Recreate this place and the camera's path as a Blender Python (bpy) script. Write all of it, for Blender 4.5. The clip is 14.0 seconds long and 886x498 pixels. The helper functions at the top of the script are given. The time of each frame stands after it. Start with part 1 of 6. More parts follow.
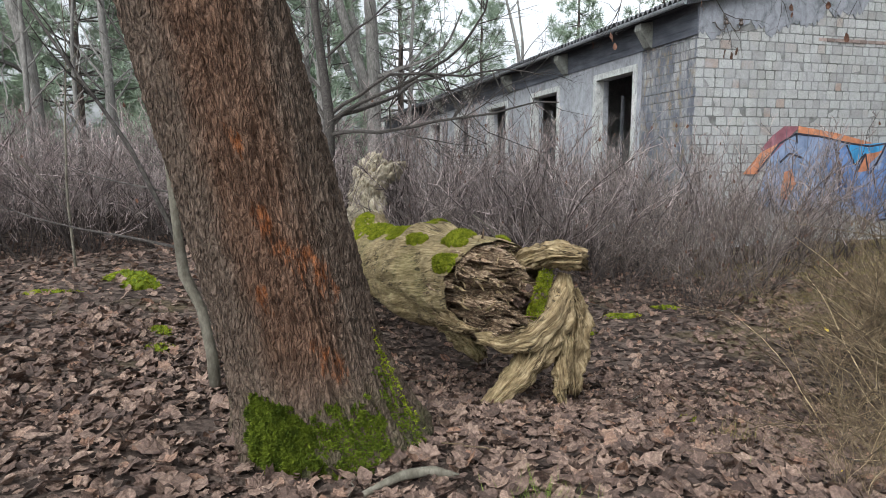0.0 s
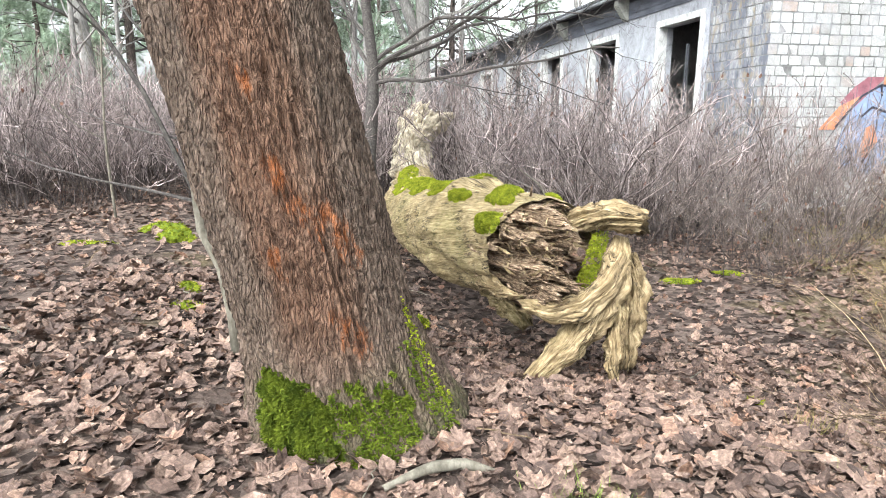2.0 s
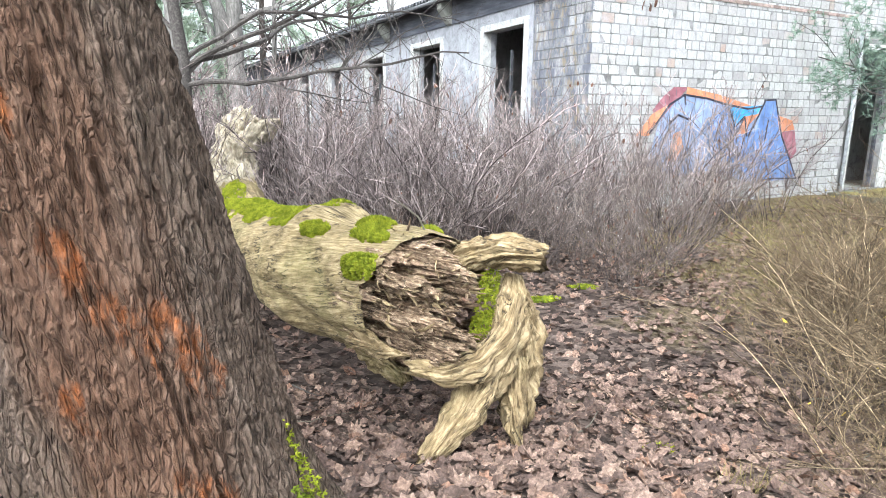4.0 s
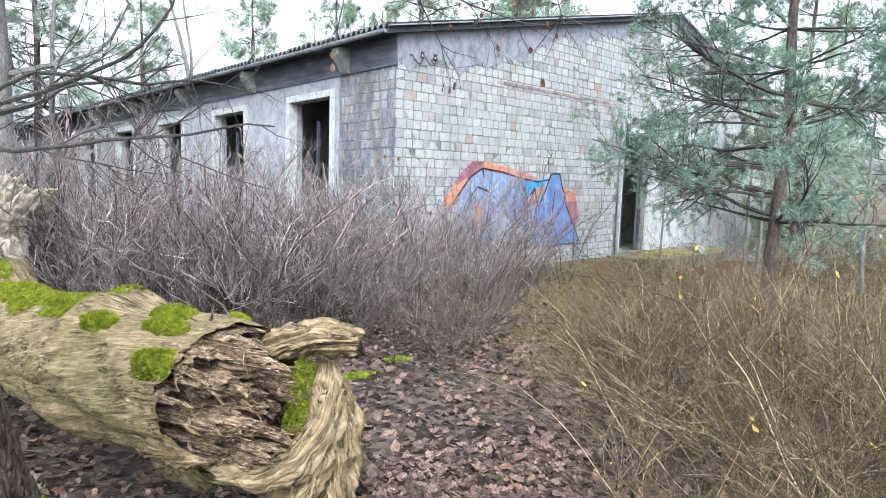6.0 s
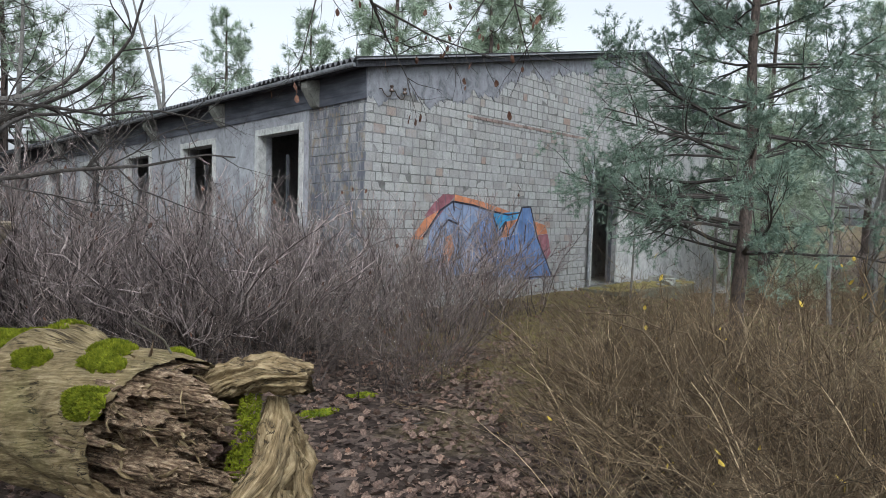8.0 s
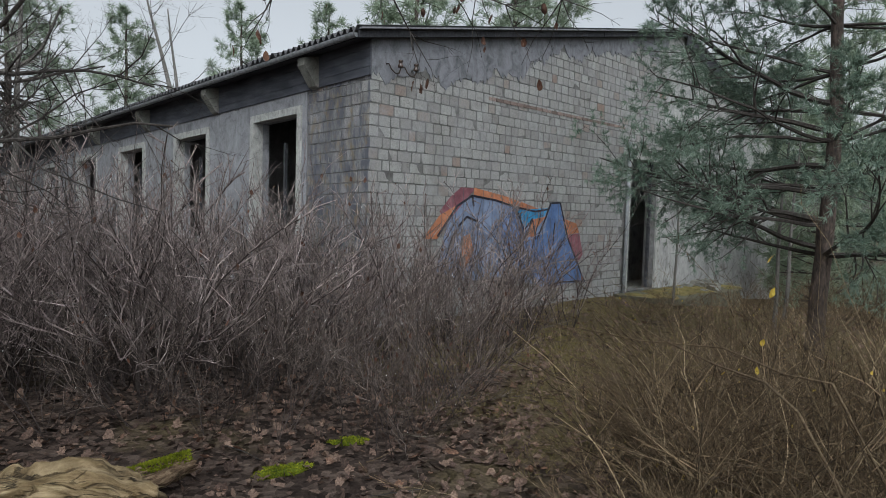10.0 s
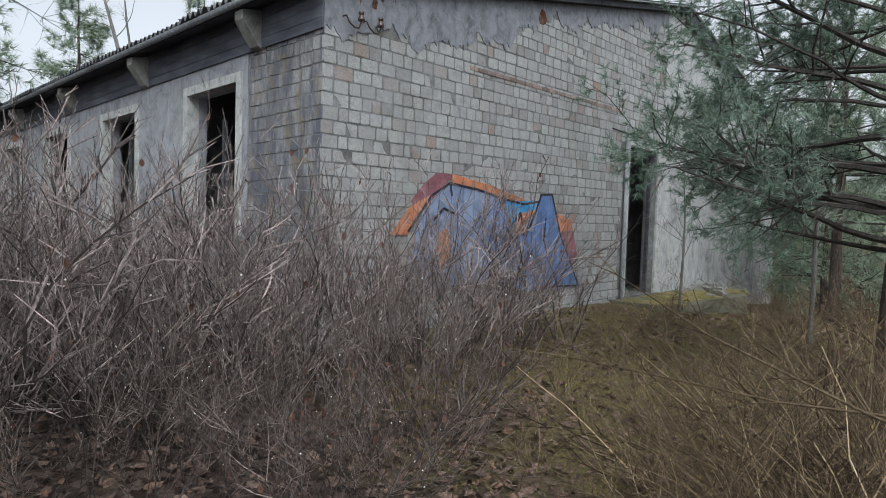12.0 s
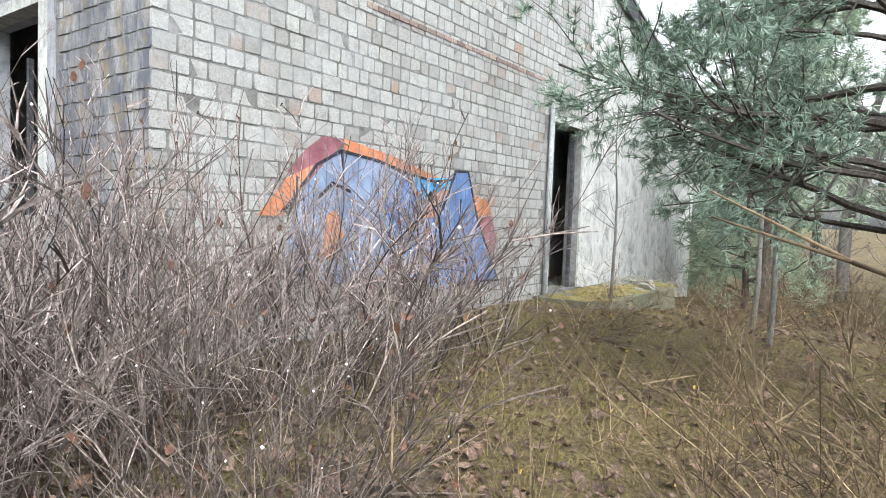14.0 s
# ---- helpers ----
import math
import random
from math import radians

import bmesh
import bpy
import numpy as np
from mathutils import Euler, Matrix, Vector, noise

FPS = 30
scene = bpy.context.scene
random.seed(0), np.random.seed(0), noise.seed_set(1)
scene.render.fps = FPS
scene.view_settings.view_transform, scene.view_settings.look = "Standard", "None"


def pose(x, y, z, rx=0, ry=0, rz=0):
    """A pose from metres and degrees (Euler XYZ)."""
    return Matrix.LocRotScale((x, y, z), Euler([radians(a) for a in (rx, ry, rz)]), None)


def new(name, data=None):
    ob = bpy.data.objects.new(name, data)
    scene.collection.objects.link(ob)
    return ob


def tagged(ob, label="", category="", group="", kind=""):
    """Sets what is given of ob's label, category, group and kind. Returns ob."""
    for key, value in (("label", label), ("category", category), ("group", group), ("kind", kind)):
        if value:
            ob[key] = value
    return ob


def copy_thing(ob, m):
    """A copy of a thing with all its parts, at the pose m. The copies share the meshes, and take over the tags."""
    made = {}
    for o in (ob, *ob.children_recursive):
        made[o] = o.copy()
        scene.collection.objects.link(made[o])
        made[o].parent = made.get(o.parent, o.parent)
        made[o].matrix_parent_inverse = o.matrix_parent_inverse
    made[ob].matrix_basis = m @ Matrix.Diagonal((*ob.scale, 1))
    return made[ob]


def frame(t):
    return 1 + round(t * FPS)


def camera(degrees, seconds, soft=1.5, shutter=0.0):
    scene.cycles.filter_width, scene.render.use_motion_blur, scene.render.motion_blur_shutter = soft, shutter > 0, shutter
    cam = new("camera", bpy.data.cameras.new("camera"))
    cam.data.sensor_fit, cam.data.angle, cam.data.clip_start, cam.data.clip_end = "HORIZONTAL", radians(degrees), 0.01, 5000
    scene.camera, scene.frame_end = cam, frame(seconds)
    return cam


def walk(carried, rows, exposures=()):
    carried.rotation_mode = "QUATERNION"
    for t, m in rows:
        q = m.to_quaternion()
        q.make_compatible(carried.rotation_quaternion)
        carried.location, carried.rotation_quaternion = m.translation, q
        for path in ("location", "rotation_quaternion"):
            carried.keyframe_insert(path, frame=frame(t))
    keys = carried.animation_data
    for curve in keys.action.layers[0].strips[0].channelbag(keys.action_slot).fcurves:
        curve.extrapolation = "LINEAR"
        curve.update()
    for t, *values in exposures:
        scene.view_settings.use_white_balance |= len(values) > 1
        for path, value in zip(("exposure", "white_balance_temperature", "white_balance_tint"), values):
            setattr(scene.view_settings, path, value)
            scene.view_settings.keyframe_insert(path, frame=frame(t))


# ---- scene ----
# ---------------- camera and walk ----------------
cam = camera(68.1, 14.0, soft=0.8)
METRES, EYE = 8.8, 1.55
ROWS = [
    (0.0, 0.0, 0.0, 0.0, -0.03, -8.77, 0.19),
    (0.5, 0.004, 0.0015, -0.0002, 0.88, -10.27, 0.17),
    (1.0, 0.0151, 0.0135, -0.0028, 1.86, -11.71, 0.2),
    (1.5, 0.022, 0.0279, -0.0028, 4.24, -12.38, 0.05),
    (2.0, 0.0049, 0.0512, -0.005, 4.39, -12.75, -0.16),
    (4.5, -0.0321, 0.1728, 0.0086, -15.99, -12.23, -1.13),
    (5.0, -0.0309, 0.1745, 0.0118, -19.53, -10.68, -1.29),
    (5.5, -0.029, 0.1752, 0.0149, -24.35, -8.72, -1.49),
    (6.0, -0.0297, 0.1751, 0.0158, -28.04, -6.57, -1.86),
    (6.5, -0.0306, 0.173, 0.015, -29.55, -5.11, -1.99),
    (7.0, -0.0286, 0.1701, 0.015, -29.89, -4.2, -1.95),
    (7.5, -0.0247, 0.1683, 0.0143, -30.4, -3.63, -1.79),
    (10.0, 0.1116, 0.3626, -0.0013, -28.11, -3.46, -1.71),
    (10.5, 0.1412, 0.4147, -0.0039, -28.95, -3.42, -1.91),
    (11.0, 0.1757, 0.4688, -0.0137, -30.12, -3.23, -1.74),
    (11.5, 0.2055, 0.5328, -0.018, -30.17, -3.12, -1.78),
    (12.0, 0.2443, 0.5865, -0.0286, -30.07, -3.02, -1.78),
    (12.5, 0.2724, 0.6514, -0.0377, -29.95, -2.93, -1.9),
    (13.0, 0.3059, 0.7118, -0.0427, -32.81, -3.04, -1.92),
    (13.5, 0.3652, 0.7657, -0.0499, -34.06, -3.08, -1.5),
    (14.0, 0.407, 0.8082, -0.0533, -38.04, -3.31, -2.15),
]
EXPOSURES = [(0.0, 1.05, 6050, 7), (0.7, 1.45, 6050, 7), (1.0, 1.8, 6050, 7), (1.5, 2.15, 6100, 7), (2.2, 2.35, 6100, 7), (4.3, 2.3, 5850, 7), (5.2, 2.3, 5750, 7), (6.0, 1.9, 5650, 7), (6.8, 1.25, 5700, 7), (7.7, 0.85, 5850, 7), (9.8, 0.15, 6050, 7), (11.2, 0.05, 6000, 7), (12.0, 0.5, 5950, 7), (12.6, 0.95, 5950, 7), (13.2, 1.5, 6000, 7), (14.0, 1.8, 6150, 7)]
walk(cam, [(t, pose(METRES * x, METRES * y, EYE + METRES * z, 90 + pitch, roll, yaw)) for t, x, y, z, yaw, pitch, roll in ROWS], EXPOSURES)

# ---------------- light: a bright overcast winter sky ----------------
SUN_ELEV, SUN_TURN = 48, 205
world = bpy.data.worlds.new("overcast_sky")
scene.world = world
world.use_nodes = True
wn, wl = world.node_tree.nodes, world.node_tree.links
sky = wn.new("ShaderNodeTexSky")
sky.sky_type = "NISHITA"
sky.sun_disc = False
sky.sun_elevation, sky.sun_rotation = radians(SUN_ELEV), radians(SUN_TURN)
sky.dust_density = 4.0
pale = wn.new("ShaderNodeHueSaturation")
pale.inputs["Saturation"].default_value = 0.12
wl.new(sky.outputs[0], pale.inputs["Color"])
wl.new(pale.outputs[0], wn["Background"].inputs["Color"])
wn["Background"].inputs["Strength"].default_value = 0.15
sun = new("sun", bpy.data.lights.new("sun", "SUN"))
sun.data.energy, sun.data.angle, sun.data.color = 0.6, radians(30), (1.0, 0.98, 0.95)
sun.rotation_euler = (radians(90 - SUN_ELEV), 0, radians(180 - SUN_TURN))

# ---------------- materials ----------------


def shader(name, rough=0.85, spec=0.3):
    m = bpy.data.materials.new(name)
    m.use_nodes = True
    b = m.node_tree.nodes["Principled BSDF"]
    b.inputs["Roughness"].default_value = rough
    b.inputs["Specular IOR Level"].default_value = spec
    return m, m.node_tree, b


def coords(nt, kind="Object", stretch=(1, 1, 1)):
    tc, mp = nt.nodes.new("ShaderNodeTexCoord"), nt.nodes.new("ShaderNodeMapping")
    mp.inputs["Scale"].default_value = stretch
    nt.links.new(tc.outputs[kind], mp.inputs[0])
    return mp.outputs[0]


def world_coords(nt, stretch=(1, 1, 1)):
    g, mp = nt.nodes.new("ShaderNodeNewGeometry"), nt.nodes.new("ShaderNodeMapping")
    mp.inputs["Scale"].default_value = stretch
    nt.links.new(g.outputs["Position"], mp.inputs[0])
    return mp.outputs[0]


def noise_of(nt, at, scale, detail=6, rough=0.6, dist=0.0):
    n = nt.nodes.new("ShaderNodeTexNoise")
    n.inputs["Scale"].default_value, n.inputs["Detail"].default_value = scale, detail
    n.inputs["Roughness"].default_value, n.inputs["Distortion"].default_value = rough, dist
    nt.links.new(at, n.inputs["Vector"])
    return n.outputs["Fac"]


def ramp_of(nt, fac, stops):
    r = nt.nodes.new("ShaderNodeValToRGB")
    e = r.color_ramp.elements
    while len(e) < len(stops):
        e.new(0.5)
    for k, (p, c) in enumerate(stops):
        e[k].position, e[k].color = p, (*c, 1)
    nt.links.new(fac, r.inputs[0])
    return r.outputs[0]


def mask_of(nt, fac, lo, hi):
    return ramp_of(nt, fac, [(lo, (0, 0, 0)), (hi, (1, 1, 1))])


def mixed(nt, fac, a, b, mode="MIX"):
    x = nt.nodes.new("ShaderNodeMix")
    x.data_type, x.blend_type = "RGBA", mode
    for sock, v in ((x.inputs[0], fac), (x.inputs[6], a), (x.inputs[7], b)):
        if isinstance(v, (int, float)):
            sock.default_value = v
        elif isinstance(v, tuple):
            sock.default_value = (*v, 1)
        else:
            nt.links.new(v, sock)
    return x.outputs[2]


def maths(nt, op, a, b=0.5):
    x = nt.nodes.new("ShaderNodeMath")
    x.operation = op
    for sock, v in zip(x.inputs, (a, b)):
        if isinstance(v, (int, float)):
            sock.default_value = v
        else:
            nt.links.new(v, sock)
    return x.outputs[0]


def bumped(nt, b, height, strength=0.5, dist=0.01):
    n = nt.nodes.new("ShaderNodeBump")
    n.inputs["Strength"].default_value, n.inputs["Distance"].default_value = strength, dist
    nt.links.new(height, n.inputs["Height"])
    nt.links.new(n.outputs[0], b.inputs["Normal"])


def chance(nt, which):
    if which == "object":
        return nt.nodes.new("ShaderNodeObjectInfo").outputs["Random"]
    return nt.nodes.new("ShaderNodeNewGeometry").outputs["Random Per Island"]


def surface(name, dark, mid, light, scale=20, stretch=(1, 1, 1), rough=0.85, bump=0.4, depth=0.01, big=1.5, vary="", kind="Object", spec=0.3, tones=None):
    """Grain between three tones, blotches at a larger scale, and, with vary, another tone for each piece."""
    m, nt, b = shader(name, rough, spec)
    at = coords(nt, kind, stretch)
    fine = noise_of(nt, at, scale, 8, 0.65)
    col = ramp_of(nt, fine, [(0.3, dark), (0.5, mid), (0.7, light)])
    blot = noise_of(nt, coords(nt, kind), big, 4)
    col = mixed(nt, 0.55, col, ramp_of(nt, blot, [(0.3, (0.45, 0.45, 0.45)), (0.7, (1.35, 1.35, 1.35))]), "MULTIPLY")
    if vary:
        col = mixed(nt, 0.75, col, ramp_of(nt, chance(nt, vary), tones or [(0.0, (0.5, 0.5, 0.5)), (1.0, (1.4, 1.4, 1.4))]), "MULTIPLY")
    nt.links.new(col, b.inputs["Base Color"])
    bumped(nt, b, fine, bump, depth)
    return m


def bark_material():
    m, nt, b = shader("furrowed_bark", 0.9, 0.2)
    at = coords(nt, "Object", (1, 1, 0.4))
    grain = noise_of(nt, at, 38, 10, 0.72, 0.9)
    warp = nt.nodes.new("ShaderNodeMix")
    warp.data_type = "VECTOR"
    warp.inputs[0].default_value = 0.07
    wob = nt.nodes.new("ShaderNodeTexNoise")
    wob.inputs["Scale"].default_value = 9
    tilt = coords(nt, "Object", (1, 1, 0.25))
    nt.links.new(tilt, wob.inputs["Vector"])
    nt.links.new(tilt, warp.inputs[4])
    nt.links.new(wob.outputs["Color"], warp.inputs[5])
    plate = nt.nodes.new("ShaderNodeTexVoronoi")
    plate.feature = "DISTANCE_TO_EDGE"
    plate.inputs["Scale"].default_value = 46
    nt.links.new(warp.outputs[1], plate.inputs["Vector"])
    crack = mask_of(nt, plate.outputs["Distance"], 0.02, 0.16)
    base = ramp_of(nt, grain, [(0.28, (0.024, 0.018, 0.015)), (0.5, (0.132, 0.094, 0.069)), (0.72, (0.25, 0.188, 0.145))])
    worn = ramp_of(nt, grain, [(0.28, (0.045, 0.022, 0.014)), (0.5, (0.15, 0.08, 0.048)), (0.72, (0.25, 0.15, 0.1))])
    fresh = ramp_of(nt, grain, [(0.35, (0.12, 0.045, 0.02)), (0.5, (0.26, 0.085, 0.025)), (0.68, (0.45, 0.14, 0.035))])
    # rubbed rust-brown strip down the front, with a few fresh orange scrapes
    sep = nt.nodes.new("ShaderNodeSeparateXYZ")
    tc = nt.nodes.new("ShaderNodeTexCoord")
    nt.links.new(tc.outputs["Object"], sep.inputs[0])
    along = maths(nt, "ADD", sep.outputs[0], maths(nt, "MULTIPLY", sep.outputs[2], 0.235))
    off = maths(nt, "ABSOLUTE", maths(nt, "SUBTRACT", along, 0.07))
    strip = maths(nt, "SUBTRACT", 0.27, off)
    front = maths(nt, "LESS_THAN", sep.outputs[1], -0.02)
    strip = maths(nt, "ADD", maths(nt, "MULTIPLY", strip, 3.2), maths(nt, "SUBTRACT", noise_of(nt, coords(nt, "Object", (1, 1, 0.35)), 7, 6, 0.7), 0.42))
    strip = maths(nt, "MULTIPLY", maths(nt, "MULTIPLY", mask_of(nt, strip, 0.12, 0.6), front), mask_of(nt, sep.outputs[2], 0.25, 0.6))
    col = mixed(nt, maths(nt, "MULTIPLY", strip, 0.85), base, worn)
    scr = maths(nt, "SUBTRACT", noise_of(nt, coords(nt, "Object", (1, 1, 0.4)), 16, 6, 0.7), 0.5)
    for a0, z0, wa, wz in ((0.1, 1.17, 0.08, 0.2), (0.05, 1.6, 0.05, 0.12), (-0.02, 0.85, 0.06, 0.12), (0.23, 0.98, 0.1, 0.22), (0.2, 0.52, 0.08, 0.16)):
        da = maths(nt, "DIVIDE", maths(nt, "SUBTRACT", maths(nt, "SUBTRACT", along, a0), maths(nt, "MULTIPLY", maths(nt, "SUBTRACT", z0, sep.outputs[2]), 0.25)), wa)
        dz = maths(nt, "DIVIDE", maths(nt, "SUBTRACT", sep.outputs[2], z0), wz)
        near = maths(nt, "SUBTRACT", 0.75, maths(nt, "ADD", maths(nt, "MULTIPLY", da, da), maths(nt, "MULTIPLY", dz, dz)))
        patch = mask_of(nt, maths(nt, "ADD", maths(nt, "MULTIPLY", near, 0.3), maths(nt, "MULTIPLY", scr, 1.6)), 0.1, 0.4)
        col = mixed(nt, maths(nt, "MULTIPLY", patch, maths(nt, "MULTIPLY", front, mask_of(nt, near, 0.0, 0.1))), col, fresh)
    # green algae low down
    alg = maths(nt, "MULTIPLY", mask_of(nt, noise_of(nt, coords(nt), 6, 5), 0.45, 0.65), maths(nt, "SUBTRACT", 1.0, mask_of(nt, maths(nt, "ADD", sep.outputs[2], 0.1), 0.15, 0.55)))
    col = mixed(nt, maths(nt, "MULTIPLY", alg, 0.6), col, (0.07, 0.085, 0.025))
    col = mixed(nt, maths(nt, "MULTIPLY", maths(nt, "SUBTRACT", 1.0, crack), 0.3), col, (0.02, 0.015, 0.012))
    nt.links.new(col, b.inputs["Base Color"])
    bumped(nt, b, maths(nt, "ADD", grain, maths(nt, "MULTIPLY", crack, 0.5)), 1.0, 0.024)
    return m


def smeared(nt, col):
    """Old cement wash that runs over blocks and joints alike in patches."""
    wash = noise_of(nt, world_coords(nt), 1.9, 7, 0.7, 0.4)
    tone = ramp_of(nt, noise_of(nt, world_coords(nt), 6, 7, 0.7), [(0.3, (0.2, 0.2, 0.205)), (0.7, (0.42, 0.42, 0.42))])
    return mixed(nt, maths(nt, "MULTIPLY", mask_of(nt, wash, 0.44, 0.66), 0.72), col, tone)


def block_material(which, stained=False):
    m, nt, b = shader("concrete_block_" + which + ("_stained" if stained else ""), 0.92, 0.2)
    at = coords(nt, "Object")
    fine = noise_of(nt, world_coords(nt), 42, 8, 0.7)
    col = ramp_of(nt, fine, [(0.3, (0.21, 0.21, 0.206)), (0.5, (0.345, 0.345, 0.337)), (0.72, (0.46, 0.46, 0.447))])
    tone = ramp_of(nt, chance(nt, which), [(0.0, (0.62, 0.6, 0.58)), (0.12, (0.9, 0.88, 0.86)), (0.5, (1.08, 1.07, 1.05)), (0.88, (1.2, 1.2, 1.19)), (0.955, (0.9, 0.8, 0.73)), (0.99, (0.85, 0.58, 0.46))])
    col = mixed(nt, 0.8, col, tone, "MULTIPLY")
    edge = noise_of(nt, world_coords(nt), 9, 5, 0.6)
    col = mixed(nt, maths(nt, "MULTIPLY", mask_of(nt, edge, 0.52, 0.68), 0.45), col, (0.19, 0.185, 0.18))
    damp = noise_of(nt, world_coords(nt, (1, 1, 0.7)), 0.62, 6, 0.62)
    col = mixed(nt, mask_of(nt, damp, 0.5, 0.8), col, (0.2, 0.195, 0.18))
    moss = noise_of(nt, world_coords(nt, (1, 1, 0.5)), 0.9, 6, 0.65, 0.5)
    col = mixed(nt, maths(nt, "MULTIPLY", mask_of(nt, moss, 0.6, 0.75), 0.4), col, (0.2, 0.2, 0.12))
    col = smeared(nt, col)
    if stained:
        run = noise_of(nt, world_coords(nt, (1.6, 1.6, 0.55)), 2.6, 7, 0.7)
        col = mixed(nt, mask_of(nt, run, 0.36, 0.56), col, (0.12, 0.125, 0.145))
        rust = noise_of(nt, world_coords(nt, (1.5, 1.5, 0.7)), 3.1, 6, 0.7)
        col = mixed(nt, maths(nt, "MULTIPLY", mask_of(nt, rust, 0.52, 0.64), 0.6), col, (0.25, 0.19, 0.1))
    nt.links.new(col, b.inputs["Base Color"])
    bumped(nt, b, fine, 0.6, 0.012)
    return m


def plaster_material(name, tone, scale=5, wash=False):
    m, nt, b = shader(name, 0.92, 0.2)
    at = world_coords(nt)
    fine = noise_of(nt, at, 38, 8, 0.7)
    mid = noise_of(nt, world_coords(nt, (1, 1, 0.75)), scale, 8, 0.7, 0.8)
    col = ramp_of(nt, mid, [(0.3, tuple(0.5 * v for v in tone)), (0.48, tone), (0.7, tuple(min(0.8, 1.35 * v) for v in tone))])
    streak = noise_of(nt, world_coords(nt, (1.1, 1.1, 0.8)), 1.3, 8, 0.72)
    col = mixed(nt, maths(nt, "MULTIPLY", mask_of(nt, streak, 0.55, 0.78), 0.7), col, (0.12, 0.12, 0.12))
    col = mixed(nt, 0.35, col, ramp_of(nt, fine, [(0.3, (0.5, 0.5, 0.5)), (0.7, (1.3, 1.3, 1.3))]), "MULTIPLY")
    if wash:
        col = smeared(nt, col)
    nt.links.new(col, b.inputs["Base Color"])
    bumped(nt, b, mid, 0.6, 0.02)
    return m


def spray_material(name, tone):
    """Spray paint on block-work: the grain of the blocks shows through, and the paint is patchy."""
    m, nt, b = shader(name, 0.75, 0.3)
    fine = noise_of(nt, world_coords(nt), 30, 8, 0.7)
    patch = noise_of(nt, world_coords(nt), 3.5, 6, 0.6, 0.3)
    col = ramp_of(nt, patch, [(0.3, tuple(0.6 * v for v in tone)), (0.52, tone), (0.75, tuple(min(0.9, v * 1.25 + 0.05) for v in tone))])
    brick = nt.nodes.new("ShaderNodeTexBrick")
    brick.inputs["Scale"].default_value, brick.inputs["Mortar Size"].default_value = 1.0, 0.012
    brick.inputs["Brick Width"].default_value, brick.inputs["Row Height"].default_value = BLOCK_W, BLOCK_H
    nt.links.new(coords(nt, "Object"), brick.inputs["Vector"])
    col = mixed(nt, maths(nt, "MULTIPLY", brick.outputs["Fac"], 0.6), col, (0.1, 0.1, 0.11))
    col = mixed(nt, mask_of(nt, fine, 0.6, 0.75), col, (0.38, 0.37, 0.35))
    nt.links.new(col, b.inputs["Base Color"])
    bumped(nt, b, fine, 0.5, 0.01)
    return m


def moss_material(name, dark, light):
    m, nt, b = shader(name, 0.9, 0.1)
    col = ramp_of(nt, noise_of(nt, coords(nt), 14, 5), [(0.3, dark), (0.7, light)])
    col = mixed(nt, 0.6, col, ramp_of(nt, chance(nt, "island"), [(0.0, (0.55, 0.6, 0.4)), (1.0, (1.35, 1.3, 1.2))]), "MULTIPLY")
    nt.links.new(col, b.inputs["Base Color"])
    return m


def ground_material():
    m, nt, b = shader("leaf_mould", 0.95, 0.15)
    v = nt.nodes.new("ShaderNodeTexVoronoi")
    v.inputs["Scale"].default_value, v.inputs["Randomness"].default_value = 13, 1.0
    nt.links.new(coords(nt, "Object"), v.inputs["Vector"])
    col = ramp_of(nt, v.outputs["Color"], [(0.1, (0.024, 0.017, 0.014)), (0.5, (0.085, 0.063, 0.052)), (0.9, (0.19, 0.145, 0.12))])
    fine = noise_of(nt, coords(nt), 40, 8, 0.7)
    col = mixed(nt, 0.6, col, ramp_of(nt, fine, [(0.3, (0.4, 0.4, 0.4)), (0.7, (1.4, 1.35, 1.3))]), "MULTIPLY")
    green = noise_of(nt, coords(nt), 0.55, 6, 0.65)
    sep = nt.nodes.new("ShaderNodeSeparateXYZ")
    tc = nt.nodes.new("ShaderNodeTexCoord")
    nt.links.new(tc.outputs["Object"], sep.inputs[0])
    # grass and moss take over towards the clearing by the doorway
    east = maths(nt, "MULTIPLY", maths(nt, "SUBTRACT", sep.outputs[0], 2.5), 0.06)
    g = mask_of(nt, maths(nt, "ADD", green, maths(nt, "MINIMUM", maths(nt, "MAXIMUM", east, 0.0), 0.22)), 0.58, 0.72)
    grass = ramp_of(nt, noise_of(nt, coords(nt), 22, 8, 0.7), [(0.3, (0.048, 0.038, 0.019)), (0.5, (0.14, 0.112, 0.054)), (0.7, (0.26, 0.205, 0.115))])
    col = mixed(nt, maths(nt, "MULTIPLY", g, 0.8), col, grass)
    nt.links.new(col, b.inputs["Base Color"])
    bumped(nt, b, maths(nt, "ADD", v.outputs["Distance"], fine), 0.9, 0.04)
    return m



